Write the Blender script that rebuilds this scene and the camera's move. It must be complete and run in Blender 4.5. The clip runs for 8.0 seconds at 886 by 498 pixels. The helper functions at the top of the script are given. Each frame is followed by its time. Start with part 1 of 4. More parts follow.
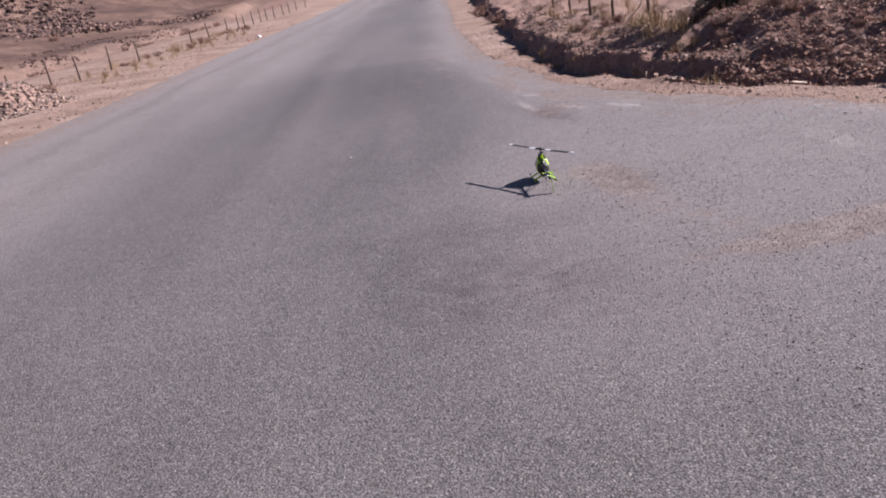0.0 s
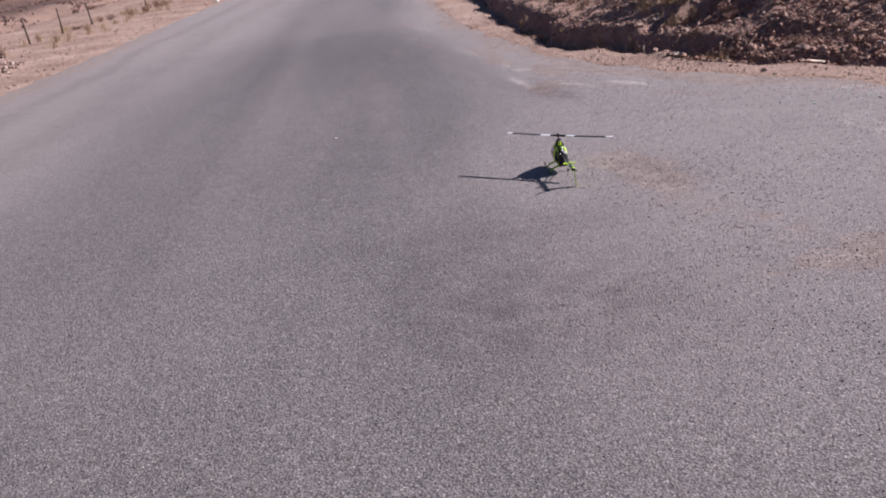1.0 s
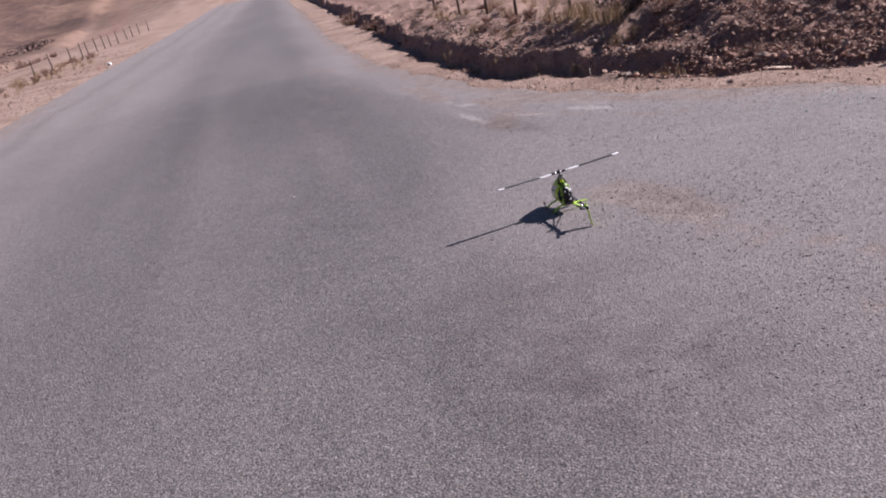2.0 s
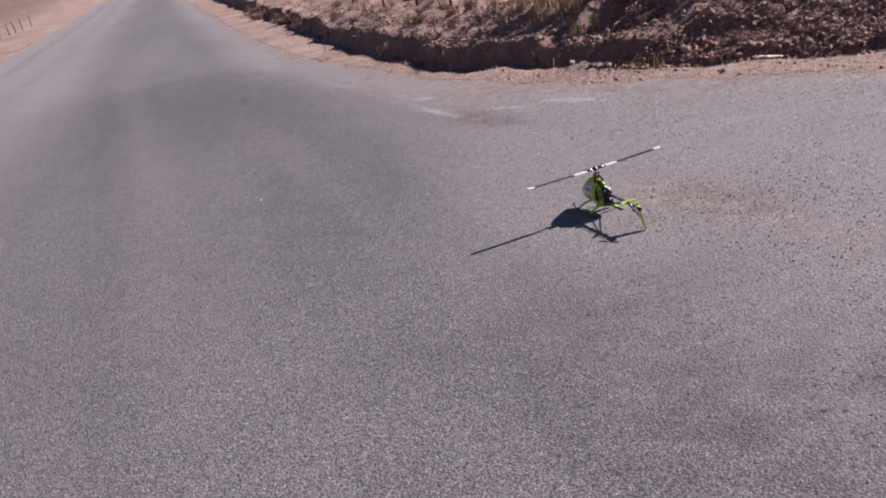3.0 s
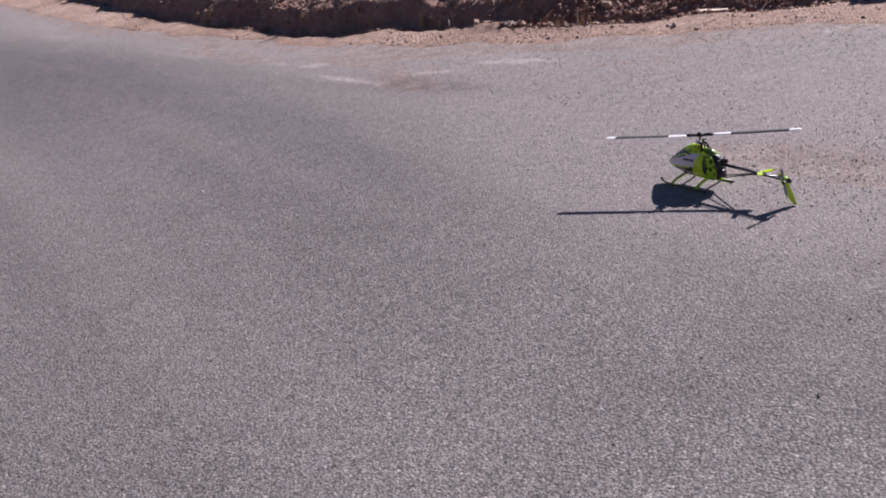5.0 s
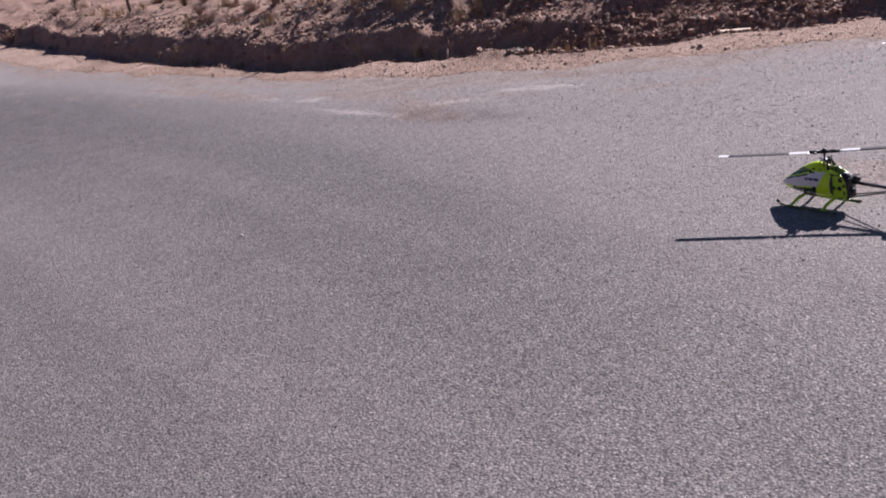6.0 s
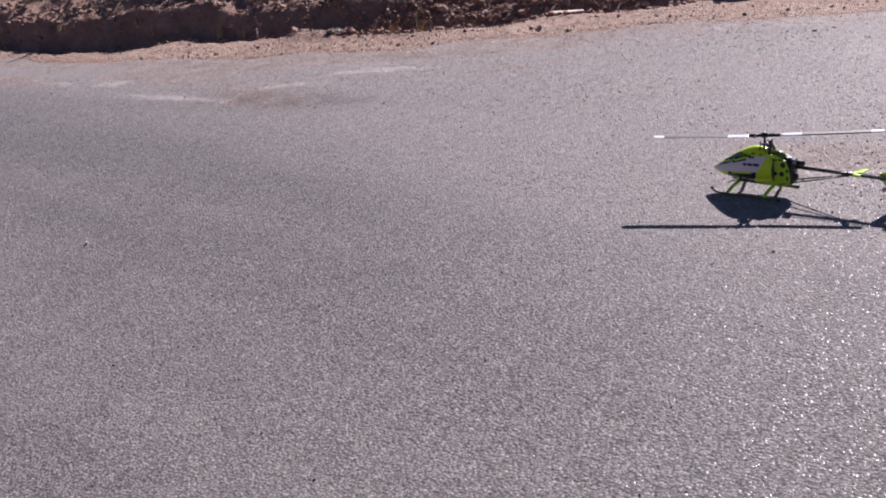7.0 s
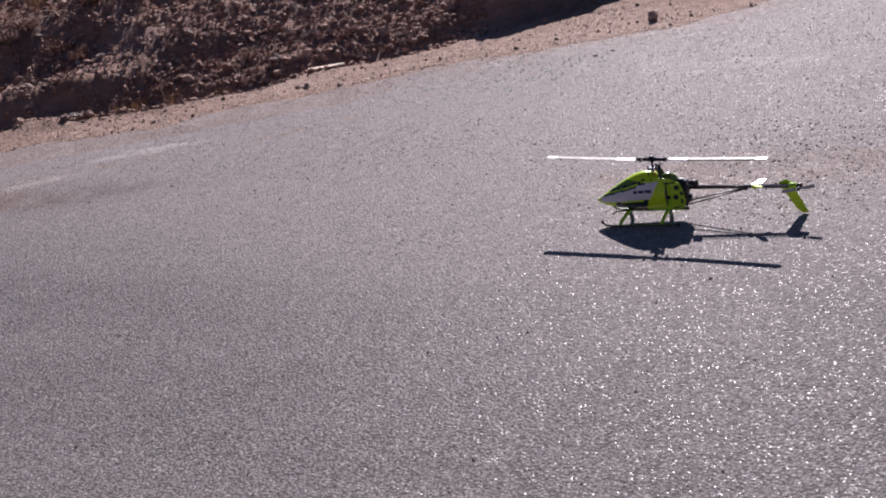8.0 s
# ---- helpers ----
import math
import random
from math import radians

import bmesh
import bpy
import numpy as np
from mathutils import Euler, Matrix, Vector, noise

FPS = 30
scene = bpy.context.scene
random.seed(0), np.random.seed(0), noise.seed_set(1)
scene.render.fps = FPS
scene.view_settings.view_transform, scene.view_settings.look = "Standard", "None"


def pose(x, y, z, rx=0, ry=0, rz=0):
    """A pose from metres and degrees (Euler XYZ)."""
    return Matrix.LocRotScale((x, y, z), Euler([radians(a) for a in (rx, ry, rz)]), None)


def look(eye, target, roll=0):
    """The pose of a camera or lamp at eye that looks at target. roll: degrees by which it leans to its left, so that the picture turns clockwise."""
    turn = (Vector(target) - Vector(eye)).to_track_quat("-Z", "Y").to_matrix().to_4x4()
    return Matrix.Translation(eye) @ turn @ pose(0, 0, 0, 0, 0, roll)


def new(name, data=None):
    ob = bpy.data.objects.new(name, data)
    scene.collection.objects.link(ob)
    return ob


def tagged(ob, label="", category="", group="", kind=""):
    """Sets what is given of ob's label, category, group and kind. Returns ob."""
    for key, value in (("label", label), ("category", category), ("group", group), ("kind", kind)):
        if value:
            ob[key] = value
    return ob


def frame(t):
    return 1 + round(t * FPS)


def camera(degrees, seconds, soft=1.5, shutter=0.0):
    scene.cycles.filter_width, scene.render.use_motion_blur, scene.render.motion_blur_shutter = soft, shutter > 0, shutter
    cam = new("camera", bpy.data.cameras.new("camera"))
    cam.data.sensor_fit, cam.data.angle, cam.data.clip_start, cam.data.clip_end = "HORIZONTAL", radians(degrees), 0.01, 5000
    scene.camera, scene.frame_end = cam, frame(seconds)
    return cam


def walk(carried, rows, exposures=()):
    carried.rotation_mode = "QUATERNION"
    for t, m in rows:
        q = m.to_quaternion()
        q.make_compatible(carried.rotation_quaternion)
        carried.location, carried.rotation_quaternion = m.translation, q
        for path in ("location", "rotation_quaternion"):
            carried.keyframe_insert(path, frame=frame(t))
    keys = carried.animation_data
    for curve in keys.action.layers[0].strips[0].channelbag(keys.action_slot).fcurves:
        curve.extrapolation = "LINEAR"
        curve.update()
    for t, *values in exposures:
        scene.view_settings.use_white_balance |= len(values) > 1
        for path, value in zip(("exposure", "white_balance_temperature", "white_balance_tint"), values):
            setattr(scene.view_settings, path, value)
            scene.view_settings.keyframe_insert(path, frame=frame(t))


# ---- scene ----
cam = camera(44.6, 8.0, soft=2.0)
PATH = [
    (0, (0.001, -0.192, 2.675), (-0.067, 1.749, 2.194), -8.4),
    (0.2, (-0.116, 0.093, 2.698), (-0.203, 2.029, 2.203), -9.3),
    (0.5, (-0.291, 0.521, 2.733), (-0.287, 2.444, 2.183), -11.9),
    (0.8, (-0.472, 0.979, 2.738), (-0.46, 2.907, 2.203), -9.4),
    (1, (-0.592, 1.285, 2.741), (-0.584, 3.208, 2.191), -7.5),
    (1.2, (-0.772, 1.525, 2.774), (-0.761, 3.455, 2.249), -7.4),
    (1.5, (-1.043, 1.885, 2.824), (-0.974, 3.819, 2.32), -10.6),
    (1.7, (-1.192, 2.165, 2.798), (-1.053, 4.096, 2.294), -12.6),
    (2.8, (-2.3, 3.948, 2.772), (-1.98, 5.846, 2.228), -9.2),
    (3, (-2.461, 4.279, 2.742), (-2.085, 6.163, 2.189), -11.6),
    (3.3, (-2.786, 4.71, 2.773), (-2.408, 6.593, 2.217), -8.5),
    (3.5, (-3.003, 4.997, 2.793), (-2.63, 6.88, 2.232), -7.1),
    (3.8, (-3.302, 5.436, 2.797), (-2.83, 7.282, 2.188), -10.0),
    (4, (-3.502, 5.729, 2.799), (-2.89, 7.506, 2.114), -12.3),
    (4.2, (-3.666, 6.037, 2.819), (-3.037, 7.801, 2.116), -14.0),
    (4.5, (-3.912, 6.5, 2.848), (-3.282, 8.266, 2.151), -13.0),
    (4.7, (-4.123, 6.767, 2.809), (-3.416, 8.505, 2.115), -12.0),
    (5.8, (-4.936, 8.273, 2.808), (-4.056, 9.937, 2.133), -10.5),
    (6, (-5.114, 8.545, 2.757), (-4.177, 10.19, 2.111), -11.5),
    (6.3, (-5.341, 9.008, 2.769), (-4.243, 10.541, 2.105), -10.6),
    (6.5, (-5.493, 9.316, 2.777), (-4.39, 10.823, 2.062), -6.7),
    (6.8, (-5.498, 9.787, 2.751), (-4.37, 11.273, 2.031), -8.9),
    (7, (-5.502, 10.101, 2.733), (-4.215, 11.436, 1.985), -8.6),
    (7.3, (-5.539, 10.568, 2.731), (-4.117, 11.743, 1.957), -11.9),
    (7.5, (-5.564, 10.88, 2.729), (-4.05, 11.976, 2.016), -12.8),
    (7.8, (-5.518, 11.346, 2.699), (-3.918, 12.301, 1.975), -12.9),
    (8, (-5.488, 11.656, 2.679), (-3.854, 12.542, 1.942), -11.5),
]
walk(cam, [(t, look(eye, target, roll)) for t, eye, target, roll in PATH], exposures=((0, 0.92, 6080, 23), (3, 0.83, 6080, 23), (3.5, 0.89, 6080, 23), (4.5, 0.90, 6080, 23), (6.0, 0.90, 6080, 23), (6.5, 0.91, 6080, 23), (7.0, 0.90, 6080, 23), (7.5, 0.81, 6080, 23), (8, 0.65, 6080, 23)))

# ---- world, sun and exposure ----
TO_SUN = Vector((0.651, 0.137, 0.415)).normalized()
world = bpy.data.worlds.new("sky")
scene.world = world
world.use_nodes = True
wn = world.node_tree
wn.nodes.clear()
sky = wn.nodes.new("ShaderNodeTexSky")
sky.sky_type, sky.sun_disc = "NISHITA", False
sky.sun_elevation, sky.sun_rotation = math.asin(TO_SUN.z), math.atan2(TO_SUN.x, TO_SUN.y)
sky.altitude, sky.air_density, sky.dust_density = 1500, 0.5, 0.1
back = wn.nodes.new("ShaderNodeBackground")
back.inputs["Strength"].default_value = 0.054
wout = wn.nodes.new("ShaderNodeOutputWorld")
wn.links.new(sky.outputs[0], back.inputs[0])
wn.links.new(back.outputs[0], wout.inputs[0])
sun = new("sun", bpy.data.lights.new("sun", "SUN"))
sun.data.energy, sun.data.angle, sun.data.color = 5.0, radians(0.53), (1.0, 0.94, 0.86)
sun.matrix_world = look(Vector((0, 0, 0)) + TO_SUN * 60, (0, 0, 0))


# ---- materials ----
class Nodes:
    """A small builder of node trees."""

    def __init__(self, name):
        self.m = bpy.data.materials.new(name)
        self.m.use_nodes = True
        self.t = self.m.node_tree
        self.bsdf = self.t.nodes["Principled BSDF"]
        self.co = self.t.nodes.new("ShaderNodeTexCoord")

    def add(self, kind, **sets):
        n = self.t.nodes.new(kind)
        for k, v in sets.items():
            setattr(n, k, v)
        return n

    def link(self, a, b):
        self.t.links.new(a, b)

    def scaled(self, x, y, z, what="Object"):
        mp = self.add("ShaderNodeMapping")
        mp.inputs["Scale"].default_value = (x, y, z)
        self.link(self.co.outputs[what], mp.inputs["Vector"])
        return mp.outputs[0]

    def noise(self, scale, detail=4, vec=None, rough=0.55):
        n = self.add("ShaderNodeTexNoise")
        n.inputs["Scale"].default_value, n.inputs["Detail"].default_value = scale, detail
        n.inputs["Roughness"].default_value = rough
        self.link(vec or self.co.outputs["Object"], n.inputs["Vector"])
        return n.outputs["Fac"]

    def cells(self, scale, vec=None, out="Color", feature="F1"):
        n = self.add("ShaderNodeTexVoronoi", feature=feature)
        n.inputs["Scale"].default_value = scale
        self.link(vec or self.co.outputs["Object"], n.inputs["Vector"])
        return n.outputs[out]

    def ramp(self, fac, *stops):
        n = self.add("ShaderNodeValToRGB")
        e = n.color_ramp.elements
        while len(e) < len(stops):
            e.new(0.5)
        for el, (p, c) in zip(e, stops):
            el.position = p
            el.color = (*c, 1) if not isinstance(c, (int, float)) else (c, c, c, 1)
        self.link(fac, n.inputs[0])
        return n.outputs[0]

    def mix(self, fac, a, b, how="MIX"):
        n = self.add("ShaderNodeMix", data_type="RGBA", blend_type=how)
        for s, v in ((0, fac), (6, a), (7, b)):
            if isinstance(v, (int, float)):
                n.inputs[s].default_value = v
            elif isinstance(v, tuple):
                n.inputs[s].default_value = (*v, 1)
            else:
                self.link(v, n.inputs[s])
        return n.outputs[2]

    def math(self, how, a, b=0.0):
        n = self.add("ShaderNodeMath", operation=how)
        for s, v in ((0, a), (1, b)):
            if isinstance(v, (int, float)):
                n.inputs[s].default_value = v
            else:
                self.link(v, n.inputs[s])
        return n.outputs[0]

    def attr(self, name):
        return self.add("ShaderNodeAttribute", attribute_name=name).outputs["Fac"]

    def bump(self, height, strength, distance, normal=None):
        n = self.add("ShaderNodeBump")
        n.inputs["Strength"].default_value, n.inputs["Distance"].default_value = strength, distance
        self.link(height, n.inputs["Height"])
        if normal:
            self.link(normal, n.inputs["Normal"])
        return n.outputs[0]

    def facets(self, colour, amount):
        """The surface normal, tipped at random in each stone by a given amount."""
        g = self.add("ShaderNodeNewGeometry")
        sub = self.add("ShaderNodeVectorMath", operation="SUBTRACT")
        self.link(colour, sub.inputs[0])
        sub.inputs[1].default_value = (0.5, 0.5, 0.5)
        sc = self.add("ShaderNodeVectorMath", operation="SCALE")
        self.link(sub.outputs[0], sc.inputs[0])
        self.link(amount, sc.inputs["Scale"])
        ad = self.add("ShaderNodeVectorMath", operation="ADD")
        self.link(g.outputs["Normal"], ad.inputs[0])
        self.link(sc.outputs[0], ad.inputs[1])
        nm = self.add("ShaderNodeVectorMath", operation="NORMALIZE")
        self.link(ad.outputs[0], nm.inputs[0])
        return nm.outputs[0]

    def done(self, colour=None, rough=0.6, normal=None, metal=0.0, spec=0.5):
        b = self.bsdf.inputs
        for key, v in (("Base Color", colour), ("Roughness", rough), ("Normal", normal), ("Metallic", metal), ("Specular IOR Level", spec)):
            if v is None:
                continue
            if isinstance(v, (int, float)):
                b[key].default_value = v
            elif isinstance(v, tuple):
                b[key].default_value = (*v, 1)
            else:
                self.link(v, b[key])
        return self.m


def asphalt_material():
    n = Nodes("weathered_chip_seal")
    stones, fine, lumps = n.cells(64), n.cells(150), n.cells(27)
    bw, fw, lw = (n.add("ShaderNodeSeparateColor") for _ in range(3))
    for a, b in ((stones, bw), (fine, fw), (lumps, lw)):
        n.link(a, b.inputs[0])
    base = n.ramp(bw.outputs[0], (0.0, (0.06, 0.055, 0.057)), (0.2, (0.118, 0.109, 0.111)), (0.75, (0.172, 0.159, 0.158)), (0.94, (0.25, 0.23, 0.222)), (1.0, (0.36, 0.33, 0.31)))
    hue = n.mix(n.math("MULTIPLY", bw.outputs[1], 0.25), base, (0.25, 0.185, 0.15))
    grain = n.mix(0.28, hue, n.ramp(fw.outputs[0], (0.0, 0.06), (0.6, 0.165), (1.0, 0.32)))
    grain = n.mix(1.0, grain, n.ramp(lw.outputs[0], (0.0, 0.9), (0.5, 1.0), (1.0, 1.1)), "MULTIPLY")
    grain = n.mix(1.0, grain, n.ramp(n.noise(20, 5, rough=0.7), (0.32, 0.94), (0.5, 1.0), (0.68, 1.06)), "MULTIPLY")
    # dark binder between the chippings
    pits = n.cells(64, out="Distance")
    grain = n.mix(1.0, grain, n.ramp(pits, (0.25, 1.15), (0.5, 1.03), (0.75, 0.64)), "MULTIPLY")
    grain = n.mix(1.0, grain, n.ramp(n.noise(48, 3, rough=0.6), (0.35, 0.46), (0.43, 0.98), (0.62, 1.03), (0.72, 1.24)), "MULTIPLY")
    grain = n.mix(1.0, grain, n.ramp(n.noise(95, 4, rough=0.8), (0.37, 0.72), (0.46, 1.0), (0.66, 1.16)), "MULTIPLY")
    grain = n.mix(1.0, grain, n.ramp(n.noise(33, 6, rough=0.82), (0.37, 0.58), (0.43, 1.0), (0.62, 1.0), (0.68, 1.12)), "MULTIPLY")
    broad = n.noise(1.0, 5, n.scaled(0.35, 0.045, 1))
    lanes = n.noise(1.0, 3, n.scaled(0.75, 0.03, 1))
    blotch = n.noise(1.0, 5, n.scaled(1.6, 0.7, 1))
    tone = n.math("ADD", n.math("MULTIPLY", broad, 0.45), n.math("ADD", n.math("MULTIPLY", lanes, 0.4), n.math("MULTIPLY", blotch, 0.28)))
    toned = n.mix(1.0, grain, n.ramp(tone, (0.40, 0.90), (0.56, 1.01), (0.72, 1.14)), "MULTIPLY")
    worn = n.attr("wear")
    dusty = n.mix(n.math("MULTIPLY", worn, n.ramp(n.noise(7.0, 6), (0.25, 0.5), (0.7, 1.0))), toned, n.mix(0.42, (0.36, 0.322, 0.312), n.mix(1.0, grain, (1.5, 1.47, 1.45), "MULTIPLY")))
    flecks = n.ramp(n.noise(24, 2, n.scaled(1, 0.75, 1), 0.5), (0.60, 1.0), (0.65, 0.32))
    patchy = n.ramp(n.noise(0.9, 4), (0.42, 0.15), (0.62, 1.0))
    dusty = n.mix(n.math("MULTIPLY", n.math("ADD", n.math("MULTIPLY", worn, 1.1), 0.25), patchy), dusty, n.mix(1.0, dusty, flecks, "MULTIPLY"))
    sand = n.attr("sand")
    sandmask = n.ramp(n.math("ADD", sand, n.math("ADD", n.math("MULTIPLY", n.math("SUBTRACT", n.noise(14.0, 9, rough=0.85), 0.5), 2.8), n.math("MULTIPLY", n.math("SUBTRACT", n.noise(2.6, 4), 0.5), 1.6))), (0.5, 0.0), (0.72, 1.0))
    sandmask = n.math("MULTIPLY", sandmask, n.ramp(n.noise(55, 4, n.scaled(1, 1.5, 1), 0.75), (0.40, 0.3), (0.56, 1.0)))
    sandcol = n.mix(n.math("MULTIPLY", bw.outputs[2], 0.95), n.ramp(n.noise(3.2, 5), (0.38, (0.27, 0.195, 0.16)), (0.62, (0.43, 0.36, 0.315))), (0.12, 0.09, 0.08))
    palemask = n.ramp(n.math("ADD", n.attr("pale"), n.math("MULTIPLY", n.math("SUBTRACT", n.noise(9.0, 9, n.scaled(1, 0.45, 1), 0.8), 0.5), 3.2)), (0.45, 0.0), (1.0, 0.75))
    palemask = n.math("MULTIPLY", palemask, n.ramp(n.attr("pale"), (0.08, 0.0), (0.4, 1.0)))
    dusty = n.mix(palemask, dusty, n.mix(0.25, (0.47, 0.425, 0.40), grain))
    sandcol = n.mix(1.0, sandcol, n.ramp(n.noise(26, 5, n.scaled(1, 0.6, 1), 0.7), (0.36, 0.6), (0.5, 1.0), (0.64, 1.45)), "MULTIPLY")
    full = n.mix(n.math("MULTIPLY", sandmask, 0.8), dusty, sandcol)
    # stains and tyre lines, with some dimming painted into the colour
    stain_shade = n.attr("stain_shade")
    full = n.mix(n.math("MULTIPLY", stain_shade, n.ramp(n.noise(3.5, 6), (0.3, 0.2), (0.7, 1.0))), full, n.mix(1.0, full, (0.58, 0.56, 0.57), "MULTIPLY"))
    chips = n.cells(104)
    cw = n.add("ShaderNodeSeparateColor")
    n.link(chips, cw.inputs[0])
    shiny = n.math("GREATER_THAN", cw.outputs[1], 0.93)
    norm = n.bump(n.math("SUBTRACT", 1.0, n.math("ADD", pits, n.math("MULTIPLY", n.noise(42, 4, rough=0.7), 0.7))), 0.7, 0.008, n.facets(chips, n.math("ADD", 0.16, n.math("MULTIPLY", shiny, 0.20))))
    rough = n.math("SUBTRACT", 0.68, n.math("MULTIPLY", shiny, 0.34))
    spec = n.math("ADD", 0.10, n.math("MULTIPLY", shiny, 0.55))
    # dust dulls the gloss
    spec = n.math("MULTIPLY", spec, n.math("SUBTRACT", 1.0, n.math("MULTIPLY", worn, 0.85)))
    return n.done(full, rough, norm, spec=spec)


def dirt_material():
    n = Nodes("pale_desert_dirt")
    peb = n.cells(38)
    sp = n.add("ShaderNodeSeparateColor")
    n.link(peb, sp.inputs[0])
    broad = n.noise(0.35, 6)
    soil = n.ramp(broad, (0.3, (0.26, 0.172, 0.132)), (0.5, (0.37, 0.254, 0.198)), (0.7, (0.48, 0.355, 0.288)))
    clods = n.ramp(n.noise(6.0, 7, rough=0.7), (0.32, 0.62), (0.55, 1.0), (0.8, 1.22))
    col = n.mix(1.0, soil, clods, "MULTIPLY")
    col = n.mix(n.ramp(sp.outputs[0], (0.8, 0.0), (0.83, 0.65)), col, n.mix(sp.outputs[1], (0.20, 0.14, 0.12), (0.55, 0.43, 0.35)))
    # dark earth and rock where the attribute says so
    rock = n.ramp(n.noise(2.6, 7, n.scaled(1, 1, 2.2), 0.66), (0.3, (0.23, 0.145, 0.118)), (0.5, (0.36, 0.225, 0.18)), (0.72, (0.48, 0.32, 0.255)))
    col = n.mix(n.attr("earth"), col, rock)
    far = n.ramp(n.math("ADD", n.math("MULTIPLY", n.noise(0.03, 5), 0.55), n.math("MULTIPLY", n.noise(0.30, 10, n.scaled(1, 0.6, 3), 0.78), 0.5)), (0.40, (0.065, 0.044, 0.04)), (0.50, (0.125, 0.078, 0.062)), (0.62, (0.24, 0.155, 0.115)))
    col = n.mix(n.attr("hill"), col, far)
    h = n.math("ADD", n.math("MULTIPLY", n.noise(5.0, 9, rough=0.72), 1.0), n.math("MULTIPLY", n.noise(40.0, 4), 0.25))
    return n.done(col, 0.92, n.bump(h, 0.9, 0.09), spec=0.2)


def rock_material(name, dark, mid, light):
    n = Nodes(name)
    oi = n.add("ShaderNodeObjectInfo")
    g = n.add("ShaderNodeNewGeometry")
    pick = n.math("FRACT", n.math("ADD", oi.outputs["Random"], g.outputs["Random Per Island"]))
    base = n.ramp(pick, (0.0, dark), (0.5, mid), (1.0, light))
    col = n.mix(0.75, base, n.mix(1.0, base, n.ramp(n.noise(22, 6), (0.3, 0.55), (0.7, 1.35)), "MULTIPLY"))
    return n.done(col, 0.88, n.bump(n.noise(30, 6), 0.6, 0.02), spec=0.25)


def leaf_material(name, *cols):
    n = Nodes(name)
    g = n.add("ShaderNodeNewGeometry")
    oi = n.add("ShaderNodeObjectInfo")
    pick = n.math("FRACT", n.math("ADD", g.outputs["Random Per Island"], n.math("MULTIPLY", oi.outputs["Random"], 0.3)))
    return n.done(n.ramp(pick, *[(i / (len(cols) - 1), c) for i, c in enumerate(cols)]), 0.75, spec=0.25)


def paint(name, colour, rough=0.3, spec=0.5, spots=0.12, metal=0.0):
    n = Nodes(name)
    col = n.mix(n.math("MULTIPLY", n.ramp(n.noise(60, 6), (0.45, 0.0), (0.75, 1.0)), spots), colour, tuple(c * 0.55 + 0.03 for c in colour))
    r = n.ramp(n.noise(90, 3), (0.3, rough * 0.8), (0.7, min(1.0, rough * 1.3)))
    return n.done(col, r, None, metal, spec)


def carbon_material():
    n = Nodes("carbon_fibre")
    ck = n.add("ShaderNodeTexChecker")
    ck.inputs["Scale"].default_value = 400
    n.link(n.co.outputs["Object"], ck.inputs["Vector"])
    return n.done(n.ramp(ck.outputs["Fac"], (0.0, 0.012), (1.0, 0.03)), 0.42, spec=0.5)


def wood_material(name, a, b):
    n = Nodes(name)
    g = n.noise(9, 6, n.scaled(6, 6, 0.5))
    return n.done(n.ramp(g, (0.3, a), (0.7, b)), 0.85, n.bump(g, 0.5, 0.01), spec=0.2)


ASPHALT, DIRT = asphalt_material(), dirt_material()
STONE = rock_material("desert_stone", (0.15, 0.105, 0.09), (0.25, 0.18, 0.15), (0.42, 0.33, 0.275))
GRAVEL = rock_material("road_gravel", (0.095, 0.086, 0.085), (0.17, 0.152, 0.147), (0.32, 0.285, 0.27))
OUTCROP = rock_material("dark_outcrop", (0.055, 0.037, 0.036), (0.12, 0.076, 0.066), (0.26, 0.168, 0.135))
CLOD = rock_material("red_earth_clod", (0.20, 0.115, 0.088), (0.33, 0.20, 0.15), (0.47, 0.325, 0.255))
TWIG = leaf_material("dry_twig", (0.07, 0.045, 0.035), (0.16, 0.11, 0.085), (0.30, 0.23, 0.18))
DEAD_LEAF = leaf_material("dead_leaf", (0.13, 0.075, 0.06), (0.27, 0.155, 0.115), (0.41, 0.25, 0.185), (0.60, 0.43, 0.35))
DARK_LEAF = leaf_material("dark_shrub_leaf", (0.014, 0.014, 0.010), (0.035, 0.034, 0.022), (0.075, 0.06, 0.042))
STRAW = leaf_material("dry_grass", (0.22, 0.14, 0.075), (0.36, 0.25, 0.14), (0.50, 0.39, 0.25))
LIME = paint("lime_gloss_paint", (0.50, 0.74, 0.010), 0.28)
LIME_PLASTIC = paint("lime_plastic", (0.38, 0.67, 0.012), 0.42)
WHITE_PAINT = paint("silver_white_paint", (0.62, 0.63, 0.66), 0.3)
DARK_PAINT = paint("dark_tinted_paint", (0.015, 0.03, 0.035), 0.25)
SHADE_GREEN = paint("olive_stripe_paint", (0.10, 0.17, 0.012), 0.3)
NAVY = paint("navy_print", (0.02, 0.03, 0.12), 0.4)
BLADE_WHITE = paint("white_blade_paint", (0.80, 0.80, 0.80), 0.25, 0.6, 0.05)
TAIL_GREY = paint("grey_blade_paint", (0.30, 0.31, 0.33), 0.35)
BLACK = paint("black_plastic", (0.018, 0.018, 0.02), 0.4)
METAL = paint("brushed_alloy", (0.55, 0.55, 0.57), 0.3, 0.5, 0.2, 1.0)
DARK_METAL = paint("anodised_black_alloy", (0.04, 0.04, 0.045), 0.32, 0.5, 0.2, 0.8)
ORANGE = paint("orange_plastic", (0.75, 0.16, 0.02), 0.4)
CARBON = carbon_material()
